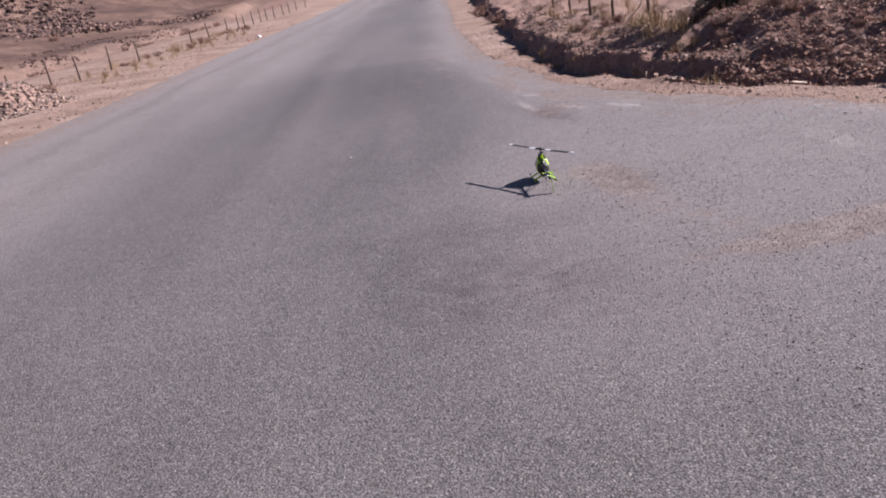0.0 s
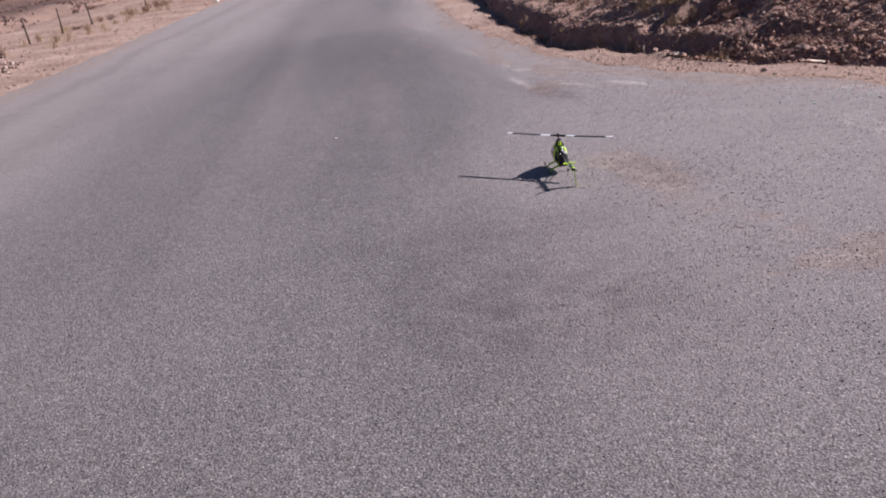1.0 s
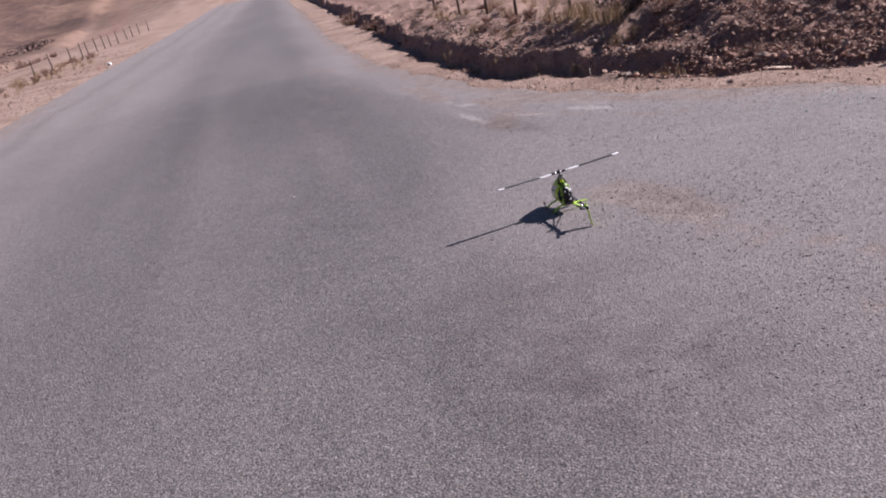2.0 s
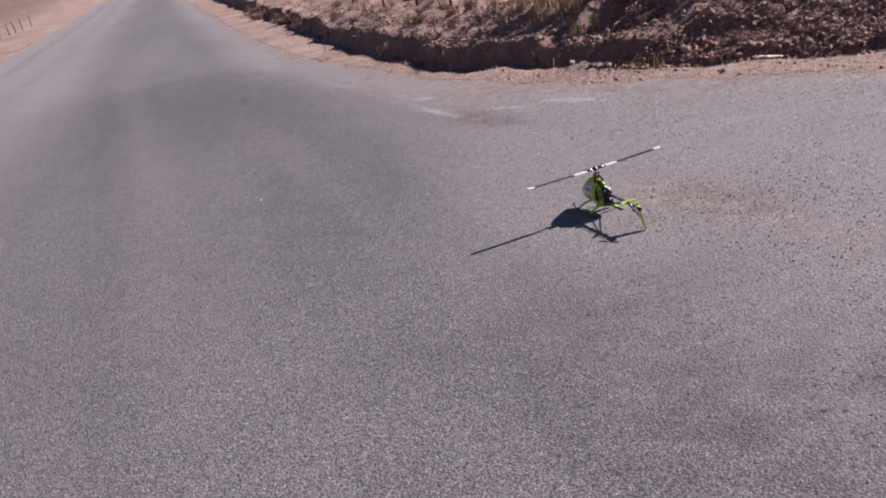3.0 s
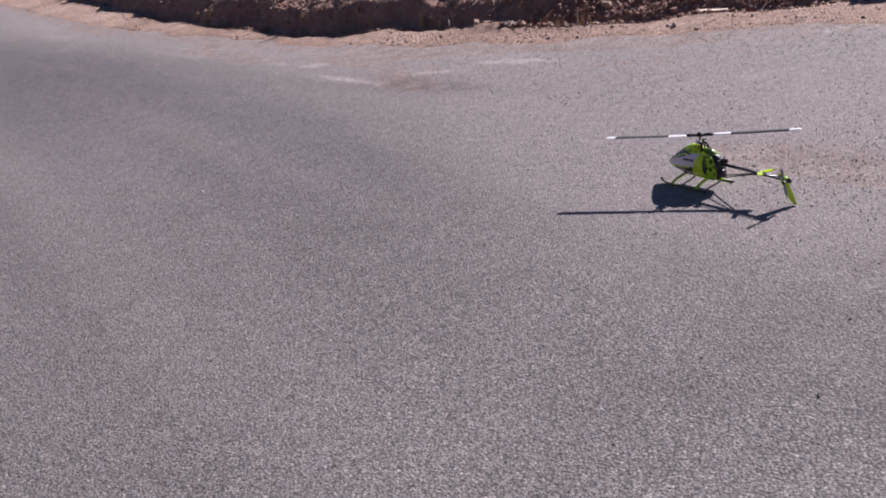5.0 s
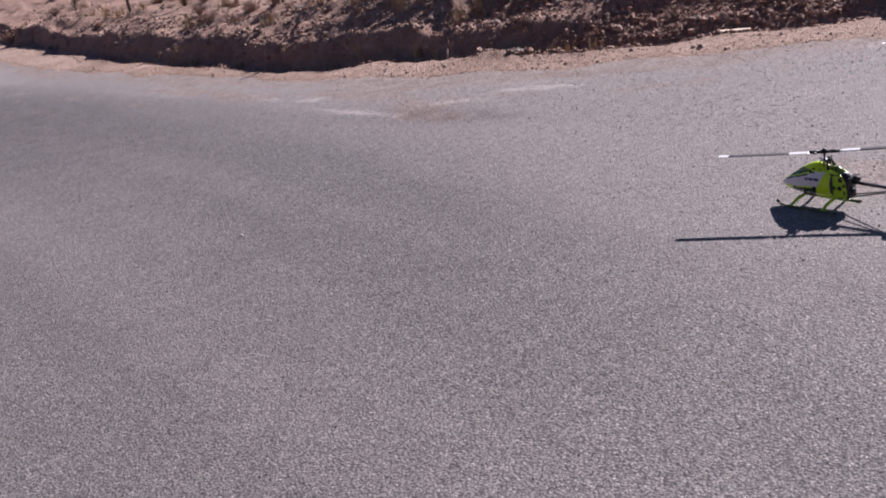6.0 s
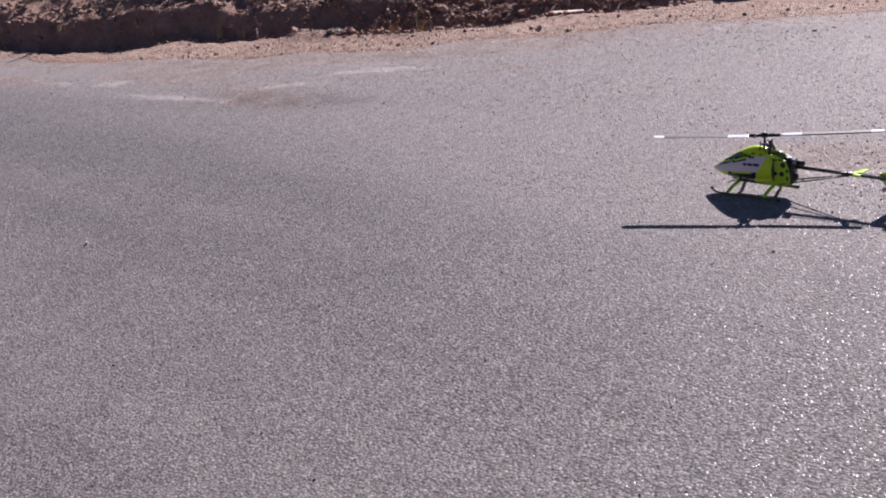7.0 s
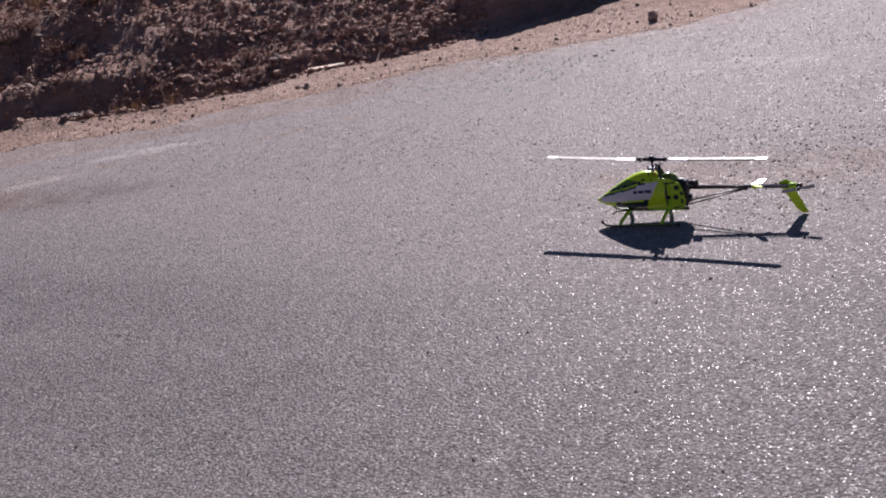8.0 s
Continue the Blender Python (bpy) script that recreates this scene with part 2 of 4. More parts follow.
BLADE_CARBON = paint("satin_carbon_blade", (0.022, 0.022, 0.024), 0.5, 0.3, 0.1)
GLOSS_CARBON = paint("lacquered_carbon_tube", (0.02, 0.02, 0.022), 0.16, 0.9, 0.1)
SKID_GREEN = paint("dark_olive_tube", (0.085, 0.125, 0.02), 0.3, 0.6, 0.2)
RED_PLASTIC = paint("red_plastic", (0.5, 0.03, 0.03), 0.4)
WHITE_PLASTIC = paint("white_plastic", (0.78, 0.78, 0.76), 0.4)
POST_WOOD = wood_material("weathered_post_wood", (0.05, 0.035, 0.03), (0.14, 0.10, 0.08))
BARK = wood_material("dead_branch_bark", (0.03, 0.022, 0.02), (0.09, 0.065, 0.055))
PALE_WOOD = wood_material("bleached_board", (0.45, 0.36, 0.28), (0.68, 0.58, 0.47))
WIRE = paint("rusty_wire", (0.12, 0.07, 0.05), 0.7, 0.3, 0.3, 0.4)
ROPE = paint("faded_hose", (0.62, 0.55, 0.46), 0.7)
BAG = paint("white_plastic_bag", (0.8, 0.8, 0.8), 0.45)
GLASS = paint("green_glass", (0.55, 0.72, 0.62), 0.06, 1.0, 0.0)
RED_SCRAP = paint("red_scrap", (0.45, 0.07, 0.05), 0.6)


# ---- mesh helpers ----
def finish(bm, name, material, smooth=True):
    me = bpy.data.meshes.new(name)
    bm.to_mesh(me)
    bm.free()
    for mt in material if isinstance(material, (list, tuple)) else [material]:
        me.materials.append(mt)
    me.polygons.foreach_set("use_smooth", [smooth] * len(me.polygons))
    return me


def part(name, bm, material, parent=None, label="", smooth=True, at=None):
    ob = new(name, finish(bm, name, material, smooth))
    ob.parent = parent
    if at is not None:
        ob.matrix_basis = at
    return tagged(ob, label)


def empty(name):
    ob = new(name)
    ob.empty_display_size = 0.05
    return ob


def tube(bm, pts, radii, sides=10, caps=True):
    """A tube through points, with a radius at each."""
    pts = [Vector(p) for p in pts]
    if isinstance(radii, (int, float)):
        radii = [radii] * len(pts)
    rings = []
    for i, p in enumerate(pts):
        d = (pts[min(i + 1, len(pts) - 1)] - pts[max(i - 1, 0)]).normalized()
        u = d.orthogonal().normalized() if i == 0 else (u - d * u.dot(d)).normalized()
        v = d.cross(u)
        rings.append([bm.verts.new(p + (u * math.cos(a) + v * math.sin(a)) * radii[i]) for a in (2 * math.pi * k / sides for k in range(sides))])
    for a, b in zip(rings, rings[1:]):
        for k in range(sides):
            bm.faces.new((a[k], a[(k + 1) % sides], b[(k + 1) % sides], b[k]))
    if caps:
        bm.faces.new(rings[0][::-1])
        bm.faces.new(rings[-1])
    return bm


def block(bm, size, at=(0, 0, 0), bevel=0.0, turn=None):
    """A bevelled box."""
    r = bmesh.ops.create_cube(bm, size=1.0)
    m = Matrix.Translation(at) @ (turn or Matrix()) @ Matrix.Diagonal((*size, 1))
    bmesh.ops.transform(bm, matrix=m, verts=r["verts"])
    if bevel:
        es = list({e for v in r["verts"] for e in v.link_edges})
        bmesh.ops.bevel(bm, geom=es, offset=bevel, segments=2, affect="EDGES")
    return bm


def field(n, seed, x, y):
    """Smooth value noise, n octaves, about -1 to 1, for arrays."""
    x, y = np.asarray(x, float), np.asarray(y, float)
    out, amp = np.zeros(np.broadcast(x, y).shape), 1.0
    for o in range(n):
        xs, ys = x * 2**o + 17.3 * o, y * 2**o - 9.1 * o
        xi, yi = np.floor(xs), np.floor(ys)
        fx, fy = xs - xi, ys - yi
        fx, fy = fx * fx * (3 - 2 * fx), fy * fy * (3 - 2 * fy)

        def corner(a, b):
            s = np.sin((xi + a) * 127.1 + (yi + b) * 311.7 + seed * 74.7) * 43758.5453
            return (s - np.floor(s)) * 2 - 1

        out += amp * ((corner(0, 0) * (1 - fx) + corner(1, 0) * fx) * (1 - fy) + (corner(0, 1) * (1 - fx) + corner(1, 1) * fx) * fy)
        amp *= 0.5
    return out


def step(a, b, v):
    s = np.clip((np.asarray(v, float) - a) / (b - a), 0, 1)
    return s * s * (3 - 2 * s)


# ---- the plan: road edges, foot of the bank, height of the land ----
EDGE_R = ((-60, 150), (-10, 60), (2, 30), (9, 14.5), (12.3, 9.2), (13.85, 7.3), (14.7, 6.6), (16.2, 6.05), (17.4, 5.5), (18.5, 4.8), (20.2, 3.95), (22.2, 3.0), (25.5, 2.33), (31, 1.65), (38, 1.0), (54, 0.4), (110, 0.0), (200, -1.0), (400, -4))
EDGE_L = ((-60, -9), (0, -11.4), (28.5, -12.4), (43, -12.6), (69, -12.4), (110, -12.6), (200, -14), (400, -18))
FOOT = ((-60, 190), (0, 48), (8, 26), (12, 17.0), (14.5, 11.2), (16.3, 8.45), (17.0, 7.68), (18.0, 6.75), (19.2, 5.93), (20.0, 5.35), (20.6, 5.0), (21.4, 4.8), (22.3, 4.58), (23.1, 4.3), (24.5, 3.65), (26.3, 3.1), (27.9, 2.84), (32, 2.62), (45, 2.44), (60, 2.3), (110, 1.9), (200, 1.0), (400, -2))


def along(table, y):
    ys, xs = zip(*table)
    return np.interp(y, ys, xs)


def rise(y):
    """The road climbs very slightly ahead."""
    return 0.0125 * np.clip(np.asarray(y, float) - 31, 0, 400) * step(20, 62, y)


def across(table, x, y):
    """Distance beyond an edge of the plan, positive to the right."""
    e = along(table, y)
    slope = (along(table, np.asarray(y) + 0.5) - along(table, np.asarray(y) - 0.5))
    return (x - e) / np.sqrt(1 + slope * slope)


def land(x, y):
    """Height of the ground, and how much of it is dark earth and far hill."""
    x, y = np.asarray(x, float), np.asarray(y, float)
    r, l, b = across(EDGE_R, x, y), -across(EDGE_L, x, y), across(FOOT, x + 0.22 * field(3, 5, x * 0.9, y * 0.9) + 0.07 * field(3, 6, x * 4, y * 4), y)
    out = np.maximum(r, l)
    z = -0.045 + 0.062 * step(-0.35, 0.12, out + 0.16 * field(3, 2, x * 1.4, y * 1.4))
    z = z + 0.02 * step(0.1, 0.8, out) * field(4, 3, x * 1.1, y * 1.1) + 0.05 * step(0.3, 3, out)
    # bank cut beside the road
    low = step(22.2, 21.0, y) * step(17.2, 18.2, y)
    lip = np.interp(y, (17.6, 18.4, 20.6, 21.3, 22.1, 24, 26, 28, 60), (0.40, 0.06, 0.05, 0.18, 0.34, 0.37, 0.40, 0.44, 0.42))
    top = lip + (0.12 - 0.08 * low) * field(4, 7, x * 0.6, y * 0.6) + 0.45 * step(18.2, 17.2, y)
    face = step(-0.02, 0.36 + 0.6 * low + 0.12 * field(3, 8, x * 0.7, y * 0.7), b)
    crown = 0.055 * np.clip(b - 0.4, 0, 40) + (0.07 - 0.02 * low) * np.clip(b - 0.4, 0, 2.2)
    rough = step(0.05, 0.6, b) * (1 - 0.65 * step(-0.6, 0.4, x - (4.3 + 0.46 * (y - 22.0)))) * (0.10 * field(4, 11, x * 0.9, y * 0.9) + 0.07 * field(3, 12, x * 2.6, y * 2.6))
    undercut = -0.10 * step(-0.5, -0.05, b) * step(0.2, 0.0, b)
    # crumbled spoil lying along the foot
    spill = step(-0.95, -0.45, b) * step(0.1, -0.2, b) * step(21.3, 22.2, y) * step(25.0, 24.0, y)
    z = z + spill * (0.09 * np.clip(field(3, 9, x * 1.1, y * 0.7) + 0.25, 0, 1) + 0.02 * field(3, 10, x * 5, y * 5))
    # a second broken step above the first
    shelf = 0.30 * step(0.4, 1.9 + 0.4 * field(3, 18, x * 0.8, y * 0.8), b + 0.25 * field(3, 19, x * 0.7, y * 0.7)) * step(21.8, 23.0, y) * step(28.0, 26.2, y)
    z = z + shelf + face * top + crown * step(0.3, 1.5, b) + rough + undercut
    # brush-covered heap that rises behind the corner
    side = x - (4.3 + 0.46 * (y - 22.0))
    heap = step(-0.2, 3.2, side) * np.clip((b - 0.15) / 6.5, 0, 1) * step(17.0, 18.8, y + 0.25 * (x - 8))
    z = z + low * np.clip(0.06 * (b - 0.05), 0, 0.3) + (0.75 - 0.15 * low) * heap * (1 + 0.10 * field(3, 15, x * 0.5, y * 0.5)) + step(0.02, 0.15, heap) * (0.035 * field(4, 16, x * 1.3, y * 1.3) + 0.03 * field(3, 17, x * 3.2, y * 3.2))
    # a spoil heap beyond the other verge
    d = np.hypot((x + 17.4) / 2.6, (y - 41.0) / 3.6)
    spoil = step(1.0, 0.1, d + 0.25 * field(3, 21, x * 0.4, y * 0.4))
    z = z + 1.0 * spoil + spoil * 0.12 * field(3, 22, x * 1.2, y * 1.2)
    # land falls past the fence, then hills
    past = np.clip(-across(EDGE_L, x, y) - 8.5, 0, None)
    z = z - 2.6 * step(0, 26, past) + 0.25 * step(1, 8, past) * field(4, 23, x * 0.12, y * 0.12)
    terrace = step(24, 28, past) * 1.4 + step(40, 45, past) * 1.8
    hill = step(44, 190, past) * (40 + 20 * field(6, 31, x * 0.014, y * 0.014)) + step(34, 80, past) * 3.0 * np.abs(field(6, 33, x * 0.05, y * 0.05))
    z = z + terrace + hill
    far_r = step(30, 200, b)
    z = z + far_r * (14 + 6 * field(4, 41, x * 0.015, y * 0.015))
    ahead = step(240, 420, y)
    z = z + ahead * (22 + 8 * field(4, 43, x * 0.012, y * 0.012)) * step(-40, 20, np.abs(x + 8) - 6)
    behind = step(-60, -260, y)
    z = z + behind * 10
    earth = np.clip(step(-0.12, 0.15, b) * (0.55 + 0.45 * (1 - step(0.5, 1.6, b))) + heap * 0.9, 0, 1) * step(0.05, 0.3, out)
    earth = np.clip(earth * (0.85 + 0.5 * field(4, 51, x * 1.3, y * 1.3)) + spoil * 0.7 + step(13, 16, past) * step(24, 19, past) * step(-0.1, 0.25, field(4, 52, x * 0.15, y * 0.06)), 0, 1)
    dist = np.clip(step(14, 34, past) + step(20, 80, b) + ahead, 0, 1)
    return z + rise(y), earth, dist


def bare(x, y):
    """Inside the fan of washed earth at the end of the bank."""
    return math.hypot((x - 5.75) / 0.75, (y - 21.9) / 0.6) < 1.0 + 0.3 * float(field(2, 44, x * 2, y * 2))


def height(x, y):
    return float(land(np.array([x]), np.array([y]))[0][0])


def lines(*spans):
    """Grid lines from (start, end, spacing) stretches."""
    out = []
    for a, b, s in spans:
        out += list(np.linspace(a, b, max(1, round((b - a) / s)), endpoint=False))
    return np.array(out + [spans[-1][1]])


def sheet(name, X, Y, Z, attrs, material, kind, label):
    """A grid mesh from arrays, with named point attributes."""
    rows, cols = X.shape
    me = bpy.data.meshes.new(name)
    me.vertices.add(rows * cols)
    me.vertices.foreach_set("co", np.stack([X, Y, Z], -1).ravel())
    i = np.arange((rows - 1) * cols).reshape(rows - 1, cols)[:, :-1].ravel()
    quad = np.stack([i, i + 1, i + cols + 1, i + cols], -1).ravel()
    me.loops.add(len(quad))
    me.polygons.add(len(quad) // 4)
    me.loops.foreach_set("vertex_index", quad)
    me.polygons.foreach_set("loop_start", np.arange(0, len(quad), 4))
    me.polygons.foreach_set("use_smooth", np.ones(len(quad) // 4, bool))
    me.update(calc_edges=True)
    for key, v in attrs.items():
        a = me.attributes.new(key, "FLOAT", "POINT")
        a.data.foreach_set("value", np.asarray(v, np.float32).ravel())
    me.materials.append(material)
    return tagged(new(name, me), label, "", "", kind)


def build_ground():
    xs = lines((-900, -300, 40), (-300, -60, 5), (-60, -24, 1.2), (-24, -9, 0.4), (-9, 0, 1.0), (0, 12, 0.11), (12, 20, 0.3), (20, 60, 2), (60, 900, 40))
    ys = lines((-900, -60, 60), (-60, 4, 4), (4, 14, 0.5), (14, 34, 0.11), (34, 60, 0.3), (60, 120, 1.0), (120, 400, 5), (400, 1200, 40))
    X, Y = np.meshgrid(xs, ys)
    Z, earth, dist = land(X, Y)
    sheet("ground", X, Y, Z, {"earth": earth, "hill": dist}, DIRT, "structure", "dry tan desert ground with cut earth bank and brown hills")


def blob(x, y, cx, cy, rx, ry, turn=0.0):
    c, s = math.cos(radians(turn)), math.sin(radians(turn))
    u, v = ((x - cx) * c + (y - cy) * s) / rx, (-(x - cx) * s + (y - cy) * c) / ry
    return np.exp(-(u * u + v * v))


def build_road():
    ys = lines((-60, -2, 2), (-2, 4, 0.5), (4, 26, 0.16), (26, 60, 0.4), (60, 200, 2), (200, 400, 10))
    us = np.concatenate([np.linspace(0, 0.5, 50, endpoint=False), np.linspace(0.5, 1, 110)])
    U, Y = np.meshgrid(us, ys)
    XL, XR = along(EDGE_L, Y) - 0.25, along(EDGE_R, Y) + 0.25
    # columns crowd towards the near side of the junction
    X = XL + (np.minimum(XR, 16 + 0 * XR) - XL) * U + np.where(XR > 16, (XR - 16) * U**12, 0)
    Z = rise(Y) + 0.0 * X
    r, l = -across(EDGE_R, X, Y), across(EDGE_L, X, Y)
    n1 = field(4, 61, X * 0.35, Y * 0.12)
    # pale dusty apron on the side of the junction, dark travelled strip beside it
    bend = np.interp(Y, (4, 9, 13.7, 16.3, 19.5, 23.3, 29, 38, 60, 200), (0.2, -0.3, -0.35, 0.1, 0.55, 0.7, 0.25, -0.7, -1.2, -2.2))
    wear = 0.66 * step(3.5, 9.5, Y) * step(-0.9, 1.2, X - bend + 0.35 * field(3, 62, X * 0.5, Y * 0.25)) + 0.18 * step(1.4, 0.2, r) + 0.12 * n1
    wear += 0.90 * step(-4.6, -8.6, X) + 0.16 * step(36, 39, Y + 0.1 * X)
    wear += 0.22 * blob(X, Y, -3.6, 26, 0.45, 14, 2) + 0.16 * blob(X, Y, -1.2, 20, 0.3, 9, 4)
    wear += 0.3 * blob(X, Y, 1.33, 21.2, 0.12, 1.2, 6) + 0.3 * blob(X, Y, 2.11, 20.3, 0.11, 0.45, 33) + 0.5 * blob(X, Y, -0.2, 37, 0.25, 1.6, 9) + 0.5 * blob(X, Y, 0.75, 28, 0.14, 1.5, 9) + 0.4 * blob(X, Y, 3.4, 15.8, 0.12, 0.9, 60)
    sand = 1.35 * blob(X, Y, 1.75, 13.25, 0.42, 1.0, 10) + 0.5 * blob(X, Y, 1.9, 12.2, 0.3, 0.7, 0) + 1.6 * blob(X, Y, 3.4, 9.35, 1.3, 0.34, 14) + 1.7 * blob(X, Y, 5.0, 9.9, 1.5, 0.5, 14) + 0.5 * blob(X, Y, 2.2, 10.6, 0.5, 1.6, 20)
    sand += 0.85 * step(1.15, 0.0, r) + (0.8 * step(2.8, 0.1, l) + 0.5 * step(0.8, 0.1, l)) * step(70, 40, Y) + 0.6 * blob(X, Y, 1.65, 20.2, 0.35, 1.0, -20) + 0.42 * blob(X, Y, 1.15, 26, 0.35, 4.5, 7) + 0.34 * blob(X, Y, 1.9, 21, 0.45, 1.6, 14)
    pale = 1.15 * blob(X, Y, 1.33, 21.15, 0.12, 1.4, 6) + 1.15 * blob(X, Y, 2.11, 20.3, 0.11, 0.6, 33) + 0.28 * blob(X, Y, -0.2, 37, 0.28, 1.8, 9) + 0.3 * blob(X, Y, 0.72, 28, 0.13, 1.7, 9) + 0.25 * blob(X, Y, 3.3, 15.9, 0.07, 0.45, 62)
    pale += 0.7 * blob(X, Y, 5.75, 16.1, 0.35, 1.5, 28) + 0.5 * blob(X, Y, 6.6, 14.3, 0.4, 0.9, 35) + 0.3 * blob(X, Y, 4.0, 19.3, 0.25, 1.1, 40) + 0.35 * blob(X, Y, 1.25, 14.0, 0.2, 0.3, 0)
    # wind-blown dust in streaks that follow the edge
    near_edge = step(4.6, 1.0, r) * step(15.0, 18.0, Y) * step(60, 34, Y)
    run = Y - 0.6 * X
    streak = field(4, 64, r * 2.6 + 0.4 * field(2, 66, X * 0.7, Y * 0.4), run * 0.28)
    pale += 0.95 * near_edge * step(0.15, 0.85, streak) * step(-0.05, 0.5, field(3, 69, X * 0.9, run * 0.9))
    sand += 0.45 * blob(X, Y, 1.6, 19.7, 0.24, 1.7, 18) + 0.8 * near_edge * step(0.1, 0.8, field(4, 65, r * 2.1, run * 0.33))
    side = step(3.2, 5.0, X) * step(16.5, 14.0, Y) * step(8.5, 10.5, Y)
    pale += 0.45 * side * step(0.2, 0.8, field(3, 67, (X + Y) * 0.35, (X - 0.6 * Y) * 1.1)) + 0.42 * blob(X, Y, 3.35, 14.4, 0.3, 1.9, 8) + 0.3 * blob(X, Y, 4.6, 13.6, 0.26, 1.3, 12)
    wear += 0.06 * step(37.5, 38.1, Y + 0.25 * X)
    stain_shade = 0.28 * np.exp(-(((Y + 0.25 * X - 37.6) / 0.35) ** 2)) * step(-6, -4.5, X) * step(0.2, -0.4, X) + 0.9 * blob(X, Y, 1.6, 20.0, 0.35, 1.2, 8) + 0.55 * np.exp(-(((l - 2.1 + 0.3 * n1) / 0.38) ** 2)) * step(14, 26, Y) + 0.4 * np.exp(-(((l - 4.4 + 0.4 * n1) / 0.6) ** 2)) * step(10, 22, Y) + 0.2 * blob(X, Y, -3.4, 14.0, 2.0, 2.4, 0) + 0.7 * blob(X, Y, 0.0, 9.9, 1.3, 1.8, 0) + 0.4 * blob(X, Y, 0.4, 8.6, 1.2, 1.2, 0) + 0.5 * blob(X, Y, 0.55, 11.3, 0.75, 0.5, 10) + 0.35 * blob(X, Y, -1.1, 11.2, 0.9, 0.35, 0) + 0.55 * blob(X, Y, -1.6, 27, 1.1, 9, 2) + 0.45 * blob(X, Y, -4.4, 30, 0.5, 14, 3) + 0.35 * blob(X, Y, -8.6, 32, 0.6, 16, 3)
    # mostly broad patches that paint in sun-angle dimming and lens falloff, plus brown stains
    stain_shade += 0.35 * blob(X, Y, -2.8, 6.4, 1.8, 1.8) + 0.25 * blob(X, Y, -3, 29, 2.0, 7) + 0.3 * blob(X, Y, -2, 16.5, 1.6, 2.6) + 0.3 * blob(X, Y, -0.9, 28, 1.2, 5) + 0.18 * blob(X, Y, -5.5, 33, 2.2, 8) + 0.6 * blob(X, Y, 1.6, 19.7, 0.22, 1.7, 18) + 0.45 * blob(X, Y, 1.95, 12.9, 0.35, 0.8, 8) + 0.3 * blob(X, Y, 0.7, 8.7, 1.2, 1.1)
    sheet("road", X, Y, Z, {"wear": np.clip(wear, 0, 1), "sand": np.clip(sand, 0, 1), "stain_shade": np.clip(stain_shade, 0, 1), "pale": np.clip(pale, 0, 1.2)}, ASPHALT, "structure", "grey chip-seal asphalt road with dusty worn edges")


build_ground()
build_road()


# ---- loose stones ----
def unit_rock(seed, cuts=1):
    bm = bmesh.new()
    bmesh.ops.create_icosphere(bm, subdivisions=cuts, radius=1.0)
    rnd = random.Random(seed)
    axes = [Vector([rnd.uniform(-1, 1) for _ in range(3)]).normalized() for _ in range(6)]
    for v in bm.verts:
        k = 1.0 + 0.22 * rnd.uniform(-1, 1)
        for a in axes:
            d = v.co.normalized().dot(a)
            if d > 0.55:
                k -= (d - 0.55) * 0.95
        v.co *= k
    return bm


def rock_arrays(seeds):
    out = []
    for s in seeds:
        bm = unit_rock(s)
        bm.verts.index_update()
        out.append((np.array([v.co[:] for v in bm.verts]), np.array([[v.index for v in f.verts] for f in bm.faces])))
        bm.free()
    return out


def scatter(name, spots, material, label, category):
    """Stones too many to count, joined into one mesh. spots: x, y, z or None for the ground, size."""
    zs = land(np.array([p[0] for p in spots]), np.array([p[1] for p in spots]))[0]
    spots = [(x, y, float(g) if z is None else z, s) for (x, y, z, s), g in zip(spots, zs)]
    shapes = rock_arrays(range(5))
    rnd = random.Random(len(spots))
    vs, fs, n = [], [], 0
    for x, y, z, s in spots:
        v, f = rnd.choice(shapes)
        m = Euler((rnd.uniform(0, 6), rnd.uniform(0, 6), rnd.uniform(0, 6))).to_matrix()
        d = np.diag([s, s * rnd.uniform(0.6, 1.0), s * rnd.uniform(0.6, 1.0)])
        p = v @ d @ np.array(m).T
        p[:, 2] *= 0.75
        vs.append(p + (x, y, z + 0.18 * s))
        fs.append(f + n)
        n += len(v)
    me = bpy.data.meshes.new(name)
    me.from_pydata(np.concatenate(vs).tolist(), [], np.concatenate(fs).tolist())
    me.materials.append(material)
    return tagged(new(name, me), label, category, "", "stuff")


